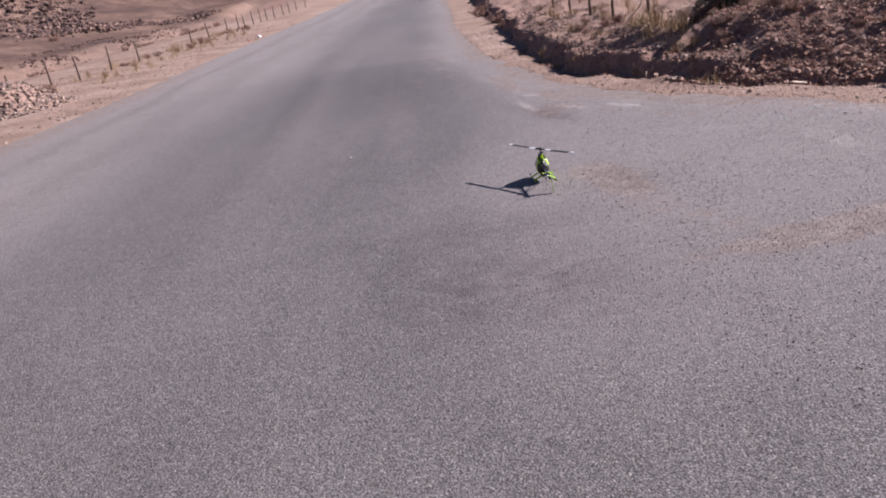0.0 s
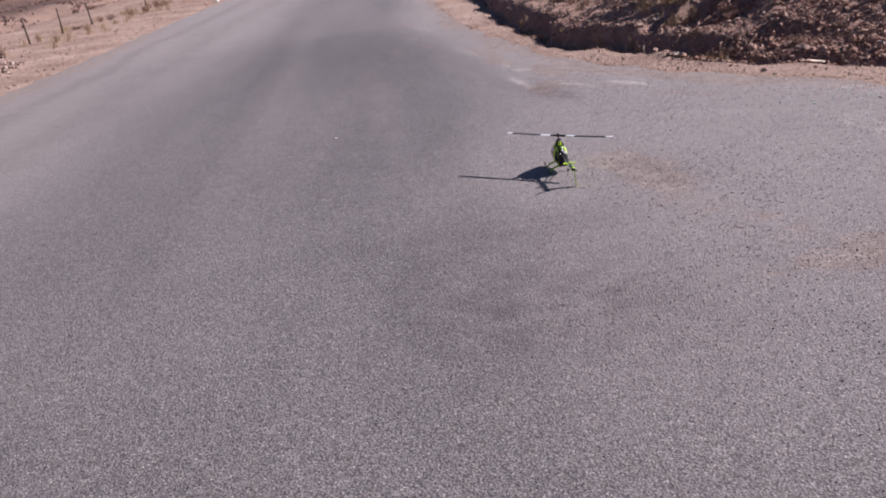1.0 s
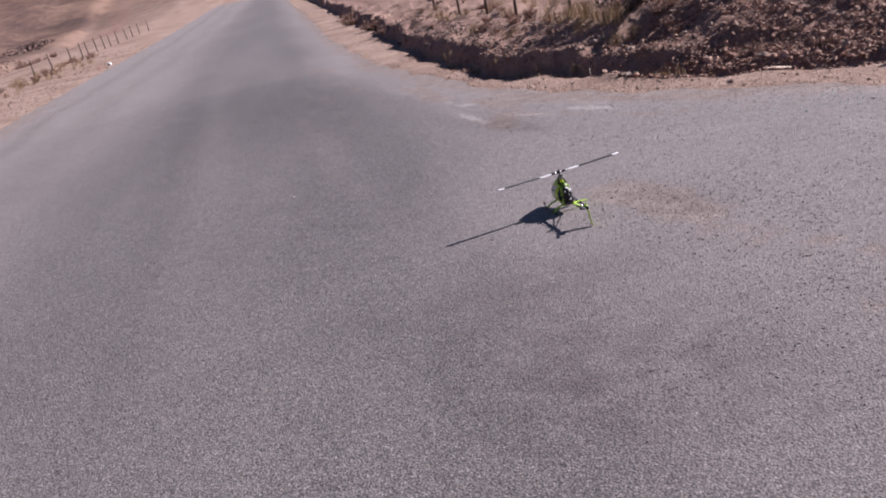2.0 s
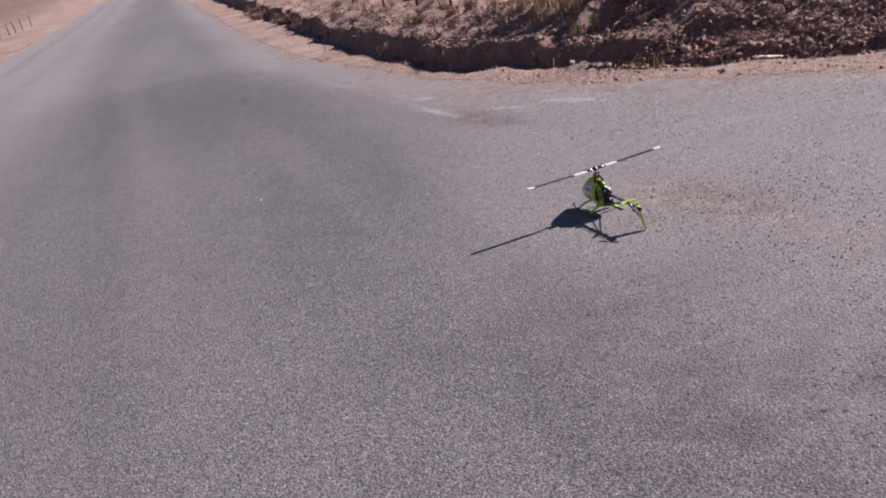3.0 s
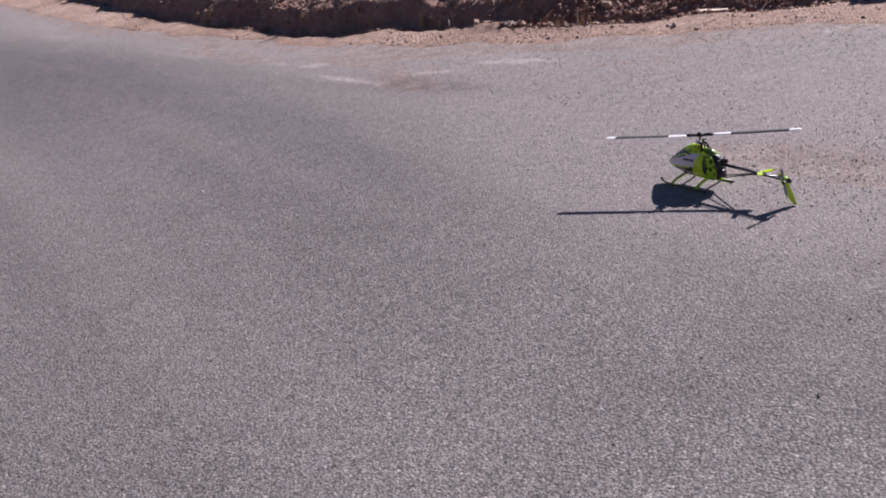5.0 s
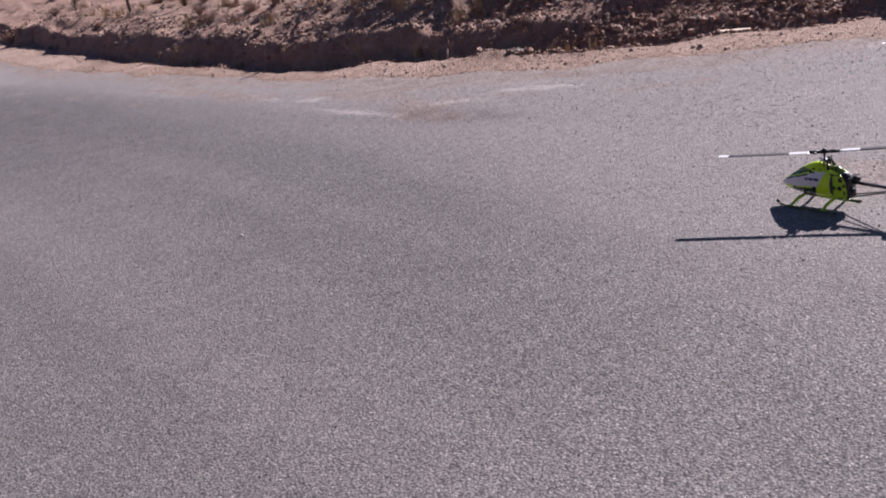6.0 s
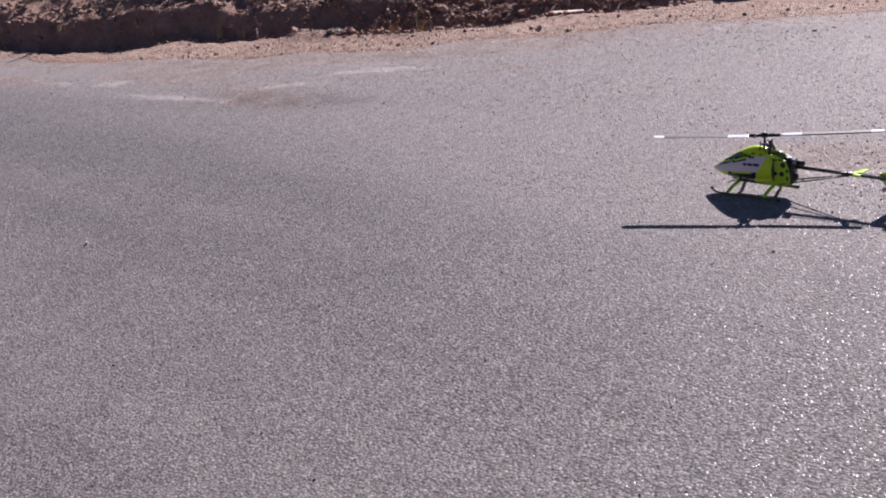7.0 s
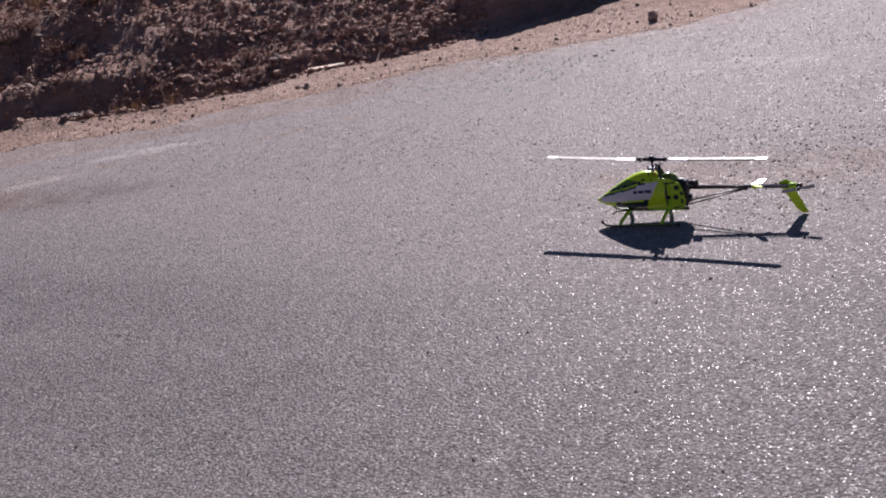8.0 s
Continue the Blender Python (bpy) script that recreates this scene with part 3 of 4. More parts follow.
def build_stones():
    rnd = random.Random(4)
    chips = []
    while len(chips) < 20000:
        x, y = rnd.uniform(-5, 9), rnd.uniform(3.5, 24)
        if x > float(along(EDGE_R, y)) - 0.05:
            continue
        dens = 0.03 + (0.16 + 0.6 * float(step(0.0, 0.35, field(3, 83, x * 1.1, y * 0.8)))) * float(step(0.6, 2.2, x)) * float(step(3, 6, y)) * (0.36 + 0.64 * float(step(15.5, 12.0, y + 0.6 * (x - 3)))) + 1.3 * math.exp(-(((x - 3.4) / 1.6) ** 2 + ((y - 9.35 - 0.2 * (x - 3.3)) / 0.45) ** 2)) + 0.9 * math.exp(-((x - 2.0) ** 2 * 1.6 + (y - 12.6) ** 2) / 1.1)
        if rnd.random() < dens:
            chips.append((x, y, 0.0, 0.0036 + 0.0095 * rnd.random() ** 2.8))
    scatter("road_chippings", chips, GRAVEL, "loose dark stone chippings lying on the asphalt", "gravel")
    verge = []
    while len(verge) < 2300:
        y = 13 + 37 * rnd.random() ** 1.6
        a, b = float(along(EDGE_R, y)), float(along(FOOT, y))
        x = rnd.uniform(a - 0.1, b + 0.35)
        if float(field(3, 81, x * 0.9, y * 0.9)) < rnd.uniform(-0.7, 0.5):
            continue
        verge.append((x, y, None, rnd.uniform(0.006, 0.024) * (2.0 if rnd.random() < 0.06 else 1)))
    scatter("verge_stones", verge, STONE, "small brown stones strewn over the dirt verge", "stones")
    bank = []
    while len(bank) < 5200:
        y = 15.5 + 34 * rnd.random() ** 1.7
        x = float(along(FOOT, y)) + rnd.uniform(0.0, 1.0) ** 1.2 * (5.5 if y < 24 else 2.6)
        bank.append((x, y, None, rnd.uniform(0.012, 0.045) * (0.5 if y < 22.5 else 1.0) * (2.2 if rnd.random() < 0.05 else 1)))
    scatter("bank_rubble", bank, STONE, "broken rock rubble lying on the earth bank", "rubble")
    clods = []
    while len(clods) < 15000:
        y = 17.4 + 13.6 * rnd.random() ** 1.5
        x = float(along(FOOT, y)) - 0.3 + 7.5 * rnd.random() ** 1.5
        if x < 4.6 + 0.46 * (y - 22.0) and rnd.random() < 0.6:
            continue
        if bare(x, y) and rnd.random() < 0.85:
            continue
        clods.append((x, y, None, 0.012 + 0.075 * rnd.random() ** 3.2))
    scatter("heap_clods", clods, CLOD, "crumbled red-brown earth clods and litter over the heap", "earth clods")
    lip = []
    while len(lip) < 1700:
        y = 21 + 26 * rnd.random() ** 1.5
        x = float(along(FOOT, y)) + rnd.uniform(0.35, 1.5)
        lip.append((x, y, None, 0.014 + 0.07 * rnd.random() ** 3))
    scatter("lip_rubble", lip, STONE, "broken rock and dry litter along the lip of the bank", "rubble")
    slope = []
    while len(slope) < 2600:
        y = 38 + 170 * rnd.random()
        kind = rnd.random()
        p = 12 + 12 * rnd.random() if kind < 0.12 else (rnd.gauss(27, 1.5) if kind < 0.55 else 44 + 80 * rnd.random())
        x = float(along(EDGE_L, y)) - 8.5 - p
        if float(field(3, 85, x * 0.06, y * 0.06)) < rnd.uniform(-0.5, 0.3):
            continue
        slope.append((x, y, None, (0.07 + 0.3 * rnd.random() ** 3) * (1.0 if kind < 0.55 else 1.8)))
    # two broken ledges of strata, then a boulder-strewn hillside
    for _ in range(900):
        k = rnd.random()
        slope.append((-62.5 + 4.0 * k + rnd.gauss(0, 0.3), 146 + 44 * k + rnd.gauss(0, 0.3), None, 0.15 + 0.25 * rnd.random()))
    for _ in range(4200):
        k = rnd.random()
        if float(field(3, 86, k * 9, 0.0)) < rnd.uniform(-0.9, 0.5):
            continue
        slope.append((-73 + 15 * k + rnd.gauss(0, 1.9), 184 + 82 * k + rnd.gauss(0, 1.9), None, 0.22 + 0.55 * rnd.random() ** 2))
    while len(slope) < 19000:
        y = rnd.uniform(205, 330)
        x = -72 - 0.28 * (y - 223) - 60 * rnd.random()
        if float(field(3, 87, x * 0.08, y * 0.05)) < rnd.uniform(-0.9, 0.2):
            continue
        slope.append((x, y, None, 0.25 + 0.8 * rnd.random() ** 2.5))
    scatter("valley_rocks", slope, OUTCROP, "dark broken rock along ledges of the desert slope", "boulders")
    left = []
    while len(left) < 1500:
        y = 20 + 80 * rnd.random()
        x = float(along(EDGE_L, y)) - rnd.uniform(0, 9)
        big = math.hypot((x + 17.4) / 2.6, (y - 41.0) / 3.6) < 1.0
        left.append((x, y, None, rnd.uniform(0.03, 0.07) * (2.2 if big else 1)))
    for _ in range(2400):
        a, q = rnd.uniform(0, 6.283), math.sqrt(rnd.random())
        x, y = -17.4 + 2.6 * q * math.cos(a), 41.0 + 3.7 * q * math.sin(a)
        left.append((x, y, None, 0.04 + 0.12 * rnd.random() ** 2))
    scatter("fence_side_stones", left, STONE, "pale and brown stones along the fenced verge", "stones")


build_stones()


def litter(name, spots, label):
    """Dead leaves and bits of twig lying loose: small bent flakes. spots: x, y, size."""
    rng = np.random.default_rng(len(spots))
    sp = np.array(spots)
    z = land(sp[:, 0], sp[:, 1])[0]
    base = np.array([(-1, 0, 0), (0, -0.42, 0.22), (1, 0, 0.05), (0, 0.42, 0.22)])
    vs = []
    for (x, y, size), g in zip(spots, z):
        e = Euler((rng.uniform(-0.6, 0.6), rng.uniform(-0.6, 0.6), rng.uniform(0, 6.28)))
        stretch = np.array((1.0, rng.uniform(0.35, 1.0), 1.0))
        vs.append((base * stretch * size) @ np.array(e.to_matrix()).T + (x, y, g + size * rng.uniform(0.08, 0.45)))
    n = len(spots)
    i = np.arange(n)[:, None] * 4
    fs = np.concatenate([i + (0, 1, 2), i + (0, 2, 3)])
    me = bpy.data.meshes.new(name)
    me.from_pydata(np.concatenate(vs).tolist(), [], fs.tolist())
    me.materials.append(DEAD_LEAF)
    tagged(new(name, me), label, "leaf litter", "", "stuff")


def build_litter_layers():
    rnd = random.Random(77)
    heap, lip = [], []
    while len(heap) < 38000:
        y = rnd.uniform(17.8, 30)
        x = float(along(FOOT, y)) + 0.05 + 7 * rnd.random() ** 1.25
        if x < 4.7 + 0.46 * (y - 22.0):
            continue
        if float(field(3, 71, x * 0.8, y * 0.8)) < -0.95:
            continue
        if bare(x, y) and rnd.random() < 0.85:
            continue
        heap.append((x, y, rnd.uniform(0.015, 0.05)))
    litter("heap_litter", heap, "thick brown dead leaf litter covering the earth heap")
    while len(lip) < 7000:
        y = 20.5 + 26 * rnd.random() ** 1.5
        x = float(along(FOOT, y)) + 0.2 + 1.5 * rnd.random()
        lip.append((x, y, rnd.uniform(0.012, 0.04)))
    while len(lip) < 9500:
        y = 17.8 + 24 * rnd.random() ** 1.4
        x = float(along(FOOT, y)) + rnd.gauss(-0.12, 0.22)
        if float(field(3, 73, x * 1.2, y * 0.8)) > rnd.uniform(-0.4, 0.6):
            lip.append((x, y, rnd.uniform(0.01, 0.045)))
    litter("bank_litter", lip, "dry leaf litter along the top of the bank")


build_litter_layers()

ROCKS = ((5.02, 18.72, 0.055), (5.08, 20.2, 0.085), (5.3, 20.25, 0.05), (4.26, 21.78, 0.10), (4.38, 21.6, 0.12), (4.5, 21.75, 0.07), (3.05, 22.9, 0.04), (6.1, 19.55, 0.10), (6.25, 19.45, 0.12), (6.02, 19.75, 0.11),
         (6.55, 18.9, 0.09), (6.45, 18.2, 0.05), (6.9, 18.6, 0.12), (5.75, 18.35, 0.04), (2.5, 40.5, 0.14), (2.4, 42.6, 0.12), (5.75, 20.3, 0.12), (5.5, 20.8, 0.10), (6.87, 15.05, 0.115), (7.3, 16.5, 0.05), (4.1, 22.4, 0.07))


def build_rocks():
    rnd = random.Random(9)
    for i, (x, y, s) in enumerate(ROCKS):
        bm = unit_rock(40 + i, 2)
        for v in bm.verts:
            v.co = Vector((v.co.x * s, v.co.y * s * rnd.uniform(0.75, 0.8), v.co.z * s * 0.72))
            v.co += 0.06 * s * Vector(noise.noise_vector(v.co * (4 / s) + Vector((i, 0, 0))))
        ob = new("rock", finish(bm, "rock", CLOD if i % 3 else STONE, False))
        ob.matrix_basis = pose(x, y, height(x, y) + 0.34 * s, 0, 0, rnd.uniform(0, 360))
        tagged(ob, "rough red-brown rock on the dirt verge", "rock", "rocks at the foot of the bank")


build_rocks()


# ---- dry brush ----
def bush_mesh(seed, spread, tall, stems, leaves, leaf=0.03, coat=DEAD_LEAF):
    rnd = random.Random(seed)
    wood, foliage = bmesh.new(), bmesh.new()
    ends = []
    for _ in range(stems):
        a, lean = rnd.uniform(0, 6.283), rnd.uniform(0.1, 1.0)
        p = Vector((rnd.uniform(-0.08, 0.08), rnd.uniform(-0.08, 0.08), -0.03))
        d = Vector((math.cos(a) * lean * spread, math.sin(a) * lean * spread, tall * rnd.uniform(0.5, 1.0)))
        pts = [p]
        for k in range(1, 5):
            q = p + d * (k / 4) + Vector((rnd.uniform(-1, 1), rnd.uniform(-1, 1), rnd.uniform(-0.6, 0.6))) * 0.09 * spread * k / 2
            pts.append(q)
        tube(wood, pts, [0.012, 0.009, 0.007, 0.005, 0.003], 4, False)
        for k in range(5):
            i = rnd.randrange(1, 4)
            t = pts[i].lerp(pts[i + 1], rnd.random())
            e = t + Vector((rnd.uniform(-1, 1), rnd.uniform(-1, 1), rnd.uniform(-0.2, 1))) * 0.22 * spread
            tube(wood, [t, t.lerp(e, 0.5) + Vector((0, 0, 0.02)), e], [0.005, 0.004, 0.002], 3, False)
            ends.append((t, e))
        ends.append((pts[2], pts[4]))
    for _ in range(leaves):
        a, b = rnd.choice(ends)
        c = a.lerp(b, rnd.random()) + Vector((rnd.gauss(0, 1), rnd.gauss(0, 1), rnd.gauss(0, 1))) * 0.035
        m = Euler((rnd.uniform(0, 6.28), rnd.uniform(0, 6.28), rnd.uniform(0, 6.28))).to_matrix()
        s = leaf * rnd.uniform(0.6, 1.6)
        q = [m @ Vector(v) * s + c for v in ((-1, 0, 0), (0, -0.5, 0.25), (1, 0, 0), (0, 0.5, 0.25))]
        v = [foliage.verts.new(p) for p in q]
        foliage.faces.new((v[0], v[1], v[2]))
        foliage.faces.new((v[0], v[2], v[3]))
    return finish(wood, "twigs", TWIG), finish(foliage, "dead_leaves", coat, False)


def build_bushes():
    rnd = random.Random(21)
    kinds = [bush_mesh(1, 0.42, 0.42, 22, 620), bush_mesh(2, 0.55, 0.34, 26, 760), bush_mesh(3, 0.32, 0.55, 18, 460), bush_mesh(4, 0.5, 0.5, 24, 260, 0.025), bush_mesh(5, 0.5, 0.5, 26, 900, 0.034, DARK_LEAF)]

    def plant(x, y, k, size, label, group):
        twigs, leaves = kinds[k]
        ob = new("dry_bush", twigs)
        fo = new("foliage", leaves)
        fo.parent = ob
        ob.matrix_basis = pose(x, y, height(x, y) - 0.02, rnd.uniform(-8, 8), rnd.uniform(-8, 8), rnd.uniform(0, 360)) @ Matrix.Diagonal((size, size, size * rnd.uniform(0.8, 1.1), 1))
        tagged(ob, label, "bush", group)

    n = 0
    while n < 40:
        y = rnd.uniform(18.3, 30)
        b = rnd.uniform(0.35, 7.5)
        x = float(along(FOOT, y)) + b
        if x < 4.6 + 0.46 * (y - 22.0):
            continue
        if bare(x, y) or bare(x - 0.4, y):
            continue
        plant(x, y, rnd.randrange(4), rnd.uniform(0.3, 0.6), "tangled brown dead brush on the earth heap", "brush on the heap")
        n += 1
    for _ in range(34):
        y = 22.5 + 26 * rnd.random() ** 1.3
        x = float(along(FOOT, y)) + rnd.uniform(0.5, 3.2)
        plant(x, y, rnd.randrange(4), rnd.uniform(0.35, 0.7), "low dry bush on top of the earth bank", "bushes on the bank")
    for _ in range(22):
        y = 46 + 50 * rnd.random()
        x = float(along(EDGE_L, y)) - rnd.uniform(4.6, 6.4)
        plant(x, y, rnd.randrange(4), rnd.uniform(0.6, 1.1), "small dry bush along the wire fence", "bushes along the fence")
    for _ in range(60):
        y, x = rnd.uniform(55, 190), -30 - 50 * rnd.random()
        plant(x, y, rnd.randrange(4), rnd.uniform(1.0, 2.4), "dark desert scrub on the slope beyond the fence", "scrub beyond the fence")
    for x, y, s in ((6.5, 26.6, 1.35), (7.3, 27.3, 1.5), (6.9, 28.4, 1.4), (7.9, 26.6, 1.5), (7.6, 29.4, 1.6), (8.7, 27.9, 1.6)):
        plant(x, y, 4, s, "dark leafless shrub behind the fallen branch", "dark shrubs")
    for x, y, s in ((2.6, 48, 1.3), (2.4, 53, 1.5), (1.9, 60, 1.6), (2.1, 66, 1.6)):
        plant(x, y, 1, s, "dry bush at the edge of the road", "bushes on the bank")


build_bushes()


def build_grass():
    rnd = random.Random(33)
    vs, fs = [], []

    def tuft(x, y, z, n, tall, spread):
        for _ in range(n):
            a, r = rnd.uniform(0, 6.283), rnd.random() * spread
            h, w = tall * rnd.uniform(0.5, 1.1), rnd.uniform(0.003, 0.007)
            bx, by = x + r * math.cos(a), y + r * math.sin(a)
            lx, ly = rnd.uniform(-0.4, 0.4) * h, rnd.uniform(-0.4, 0.4) * h
            px, py = w * math.cos(a + 1.5), w * math.sin(a + 1.5)
            i = len(vs)
            vs.extend([(bx - px, by - py, z - 0.02), (bx + px, by + py, z - 0.02), (bx + lx * 0.4 + px * 0.7, by + ly * 0.4 + py * 0.7, z + h * 0.6), (bx + lx * 0.4 - px * 0.7, by + ly * 0.4 - py * 0.7, z + h * 0.6), (bx + lx, by + ly, z + h)])
            fs.extend([(i, i + 1, i + 2, i + 3), (i + 3, i + 2, i + 4)])

    heads = []
    for _ in range(46):
        y = 23.5 + 24 * rnd.random() ** 1.2
        x = float(along(FOOT, y)) + rnd.uniform(0.9, 6)
        heads.append((x, y, 60, rnd.uniform(0.22, 0.45), 0.26))
    for _ in range(26):
        y = rnd.uniform(20, 34)
        x = float(along(FOOT, y)) + rnd.uniform(-0.15, 0.1)
        heads.append((x, y, 22, rnd.uniform(0.10, 0.28), 0.12))
    for _ in range(60):
        y = 45 + 50 * rnd.random()
        x = float(along(EDGE_L, y)) - rnd.uniform(3, 7)
        heads.append((x, y, 50, rnd.uniform(0.3, 0.5), 0.35))
    heads += [(4.85, 25.7, 150, 0.5, 0.35), (5.1, 25.2, 130, 0.45, 0.3), (5.25, 24.75, 110, 0.4, 0.25), (4.6, 26.2, 80, 0.35, 0.3), (3.95, 43, 90, 0.5, 0.45)]
    for (x, y, n, tall, spread), z in zip(heads, land(np.array([h[0] for h in heads]), np.array([h[1] for h in heads]))[0]):
        tuft(x, y, float(z), n, tall, spread)
    me = bpy.data.meshes.new("dry_grass")
    me.from_pydata(vs, [], fs)
    me.materials.append(STRAW)
    tagged(new("dry_grass", me), "sparse yellow dry grass tufts on the bank and verges", "grass", "", "stuff")


build_grass()


# ---- fences, branch, litter ----
def fence(name, spots, tall, label, wires, lean=0.0):
    rnd = random.Random(len(spots))
    top = empty(name)
    tagged(top, label, "fence")
    heads = []
    for x, y in spots:
        z, h = height(x, y), tall * rnd.uniform(0.9, 1.08)
        lx, ly = lean + rnd.uniform(-0.07, 0.07), rnd.uniform(-0.06, 0.06)
        bm = tube(bmesh.new(), [(0, 0, -0.2), (lx * 0.5 + rnd.uniform(-0.01, 0.01), ly * 0.5, h * 0.5), (lx, ly, h)], [0.05, 0.045, 0.038], 7)
        part("post", bm, POST_WOOD, top, at=pose(x, y, z))
        heads.append((Vector((x, y, z)), Vector((lx, ly, h))))
    for k in wires:
        bm = bmesh.new()
        for (a, u), (b, v) in zip(heads, heads[1:]):
            p, q = a + u * k + Vector((0, 0, 0)), b + v * k
            tube(bm, [p, p.lerp(q, 0.5) - Vector((0, 0, 0.05)), q], 0.006, 4, False)
        part("wire", bm, WIRE, top)
    return top


spots = [(-18.6 + 0.12 * math.sin(i * 1.9), y) for i, y in enumerate((45.5, 50, 54.5, 59.8, 64.9, 79.4, 86, 92.7, 98, 102, 106, 110, 115, 120, 126, 132, 139, 147))]
fence("roadside_fence", spots, 1.3, "leaning weathered posts strung with wire beside the road", (0.35, 0.65, 0.93), -0.14)
fence("bank_fence", ((5.0, 27.6), (5.04, 33.9), (4.72, 36.6), (4.55, 40.9), (4.47, 46.5)), 1.35, "dark posts standing on top of the earth bank", (0.8,))


def build_branch():
    bm = bmesh.new()
    z = height(5.25, 25.0)
    tube(bm, [(5.2, 25.02, z - 0.08), (5.62, 24.92, z + 0.25), (6.02, 24.76, z + 0.52), (6.5, 24.52, z + 0.88), (7.1, 24.2, z + 1.28)], [0.085, 0.08, 0.072, 0.058, 0.035], 10)
    ob = part("dead_branch", bm, BARK)
    tagged(ob, "dark dead branch leaning on the brush heap", "branch")
    for a, b in (((5.85, 24.83, z + 0.40), (6.45, 24.95, z + 0.70)), ((6.25, 24.65, z + 0.69), (6.15, 25.3, z + 1.1)), ((5.5, 24.95, z + 0.15), (6.0, 24.6, z + 0.28))):
        bm = tube(bmesh.new(), [a, Vector(a).lerp(Vector(b), 0.5) + Vector((0, 0, 0.05)), b], [0.028, 0.02, 0.01], 6)
        part("side_branch", bm, BARK, ob)


def build_stake():
    bm = tube(bmesh.new(), [(0, 0, -0.08), (0.004, 0.002, 0.1), (0.012, 0.004, 0.20), (0.012, 0.004, 0.205)], [0.013, 0.012, 0.011, 0.004], 8)
    ob = part("wooden_stake", bm, PALE_WOOD)
    ob.matrix_basis = pose(4.04, 23.22, height(4.04, 23.22))
    tagged(ob, "short pale wooden stake stuck in the dirt verge", "stake")


def build_hose():
    pts = []
    for i in range(15):
        k = i / 14
        x, y = 4.5 + 0.5 * k, 29.6 - 1.95 * k
        pts.append((x, y, height(x, y) + 0.04 + 1.05 * k**2.2))
    ob = part("hose", tube(bmesh.new(), pts, 0.022, 8), ROPE)
    tagged(ob, "pale hose hanging down from a fence post", "hose")


def build_glass():
    """Splinters of broken glass on the side road."""
    rnd = random.Random(8)
    vs, fs = [], []
    for _ in range(150):
        x, y = rnd.gauss(5.0, 0.45), rnd.gauss(15.9, 0.55)
        if x > float(along(EDGE_R, y)) - 0.1:
            continue
        m, s, k = Euler((rnd.uniform(-0.5, 0.5), rnd.uniform(-0.5, 0.5), rnd.uniform(0, 6.28))).to_matrix(), rnd.uniform(0.006, 0.016), len(vs)
        for p in ((-1, -0.6, 0), (1, -0.4, 0), (0.1, 0.9, 0)):
            for h in (0, 0.3):
                vs.append((m @ Vector((p[0], p[1], h)) * s + Vector((x, y, 0.007)))[:])
        fs += [(k, k + 4, k + 2), (k + 1, k + 3, k + 5), (k, k + 2, k + 3, k + 1), (k + 2, k + 4, k + 5, k + 3), (k + 4, k, k + 1, k + 5)]
    me = bpy.data.meshes.new("glass_splinters")
    me.from_pydata(vs, [], fs)
    me.materials.append(GLASS)
    tagged(new("glass_splinters", me), "splinters of broken greenish glass on the asphalt", "broken glass", "", "stuff")


def build_board():
    bm = block(bmesh.new(), (0.48, 0.15, 0.03), bevel=0.004)
    for v in bm.verts:
        v.co.y *= 1.0 - 0.55 * max(0.0, v.co.x / 0.24)
        v.co.z += 0.02 * math.sin(v.co.x * 5)
    ob = part("broken_board", bm, PALE_WOOD)
    ob.matrix_basis = pose(5.94, 18.98, height(5.94, 18.98) + 0.03, 5, 3, -72)
    tagged(ob, "bleached broken board lying on the verge", "board")


def build_litter():
    x, y = -12.95, 75.0
    bm = bmesh.new()
    bmesh.ops.create_icosphere(bm, subdivisions=3, radius=0.15)
    for v in bm.verts:
        v.co *= 1 + 0.35 * noise.noise(v.co * 9)
        v.co.z *= 0.75
    bag = part("plastic_bag", bm, BAG, at=pose(x, y, height(x, y) + 0.08))
    tagged(bag, "crumpled white plastic bag on the roadside", "bag")
    bm = block(bmesh.new(), (0.24, 0.14, 0.05), bevel=0.012)
    for v in bm.verts:
        v.co += 0.02 * Vector(noise.noise_vector(v.co * 12))
    scrap = part("scrap", bm, RED_SCRAP, at=pose(x - 0.35, y - 2.2, height(x - 0.35, y - 2.2) + 0.03, 0, 0, 30))
    tagged(scrap, "crushed red scrap on the roadside", "litter")
    bm = unit_rock(77, 2)
    for v in bm.verts:
        v.co *= 0.015
    tagged(part("white_pebble", bm, BAG, at=pose(-1.93, 17.75, 0.012)), "small white pebble on the asphalt", "pebble")
    bm = bmesh.new()
    bmesh.ops.create_grid(bm, x_segments=10, y_segments=10, size=0.075)
    for v in bm.verts:
        v.co.z = 0.035 + 0.05 * noise.noise(v.co * 22) + 0.03 * noise.noise(v.co * 50)
    bmesh.ops.solidify(bm, geom=bm.faces[:], thickness=0.003)
    tagged(part("crumpled_wrapper", bm, ROPE, at=pose(4.38, 21.72, height(4.38, 21.72) + 0.02, 0, 0, 25), smooth=False), "crumpled pale wrapper among stones on the verge", "litter")
    rnd = random.Random(3)
    for px, py, s in ((-0.9, 10.63, 0.014), (2.05, 10.3, 0.012), (-3.95, 12.49, 0.012), (5.45, 15.3, 0.026), (5.62, 15.15, 0.018)):
        bm = unit_rock(int(px * 10) + 90, 2)
        for v in bm.verts:
            v.co = Vector((v.co.x * s * 1.6, v.co.y * s, v.co.z * s * 0.5))
        tagged(part("stone", bm, GRAVEL, at=pose(px, py, s * 0.25, 0, 0, rnd.uniform(0, 180)), smooth=False), "dark flat stone on the asphalt", "stone", "stones on the road")


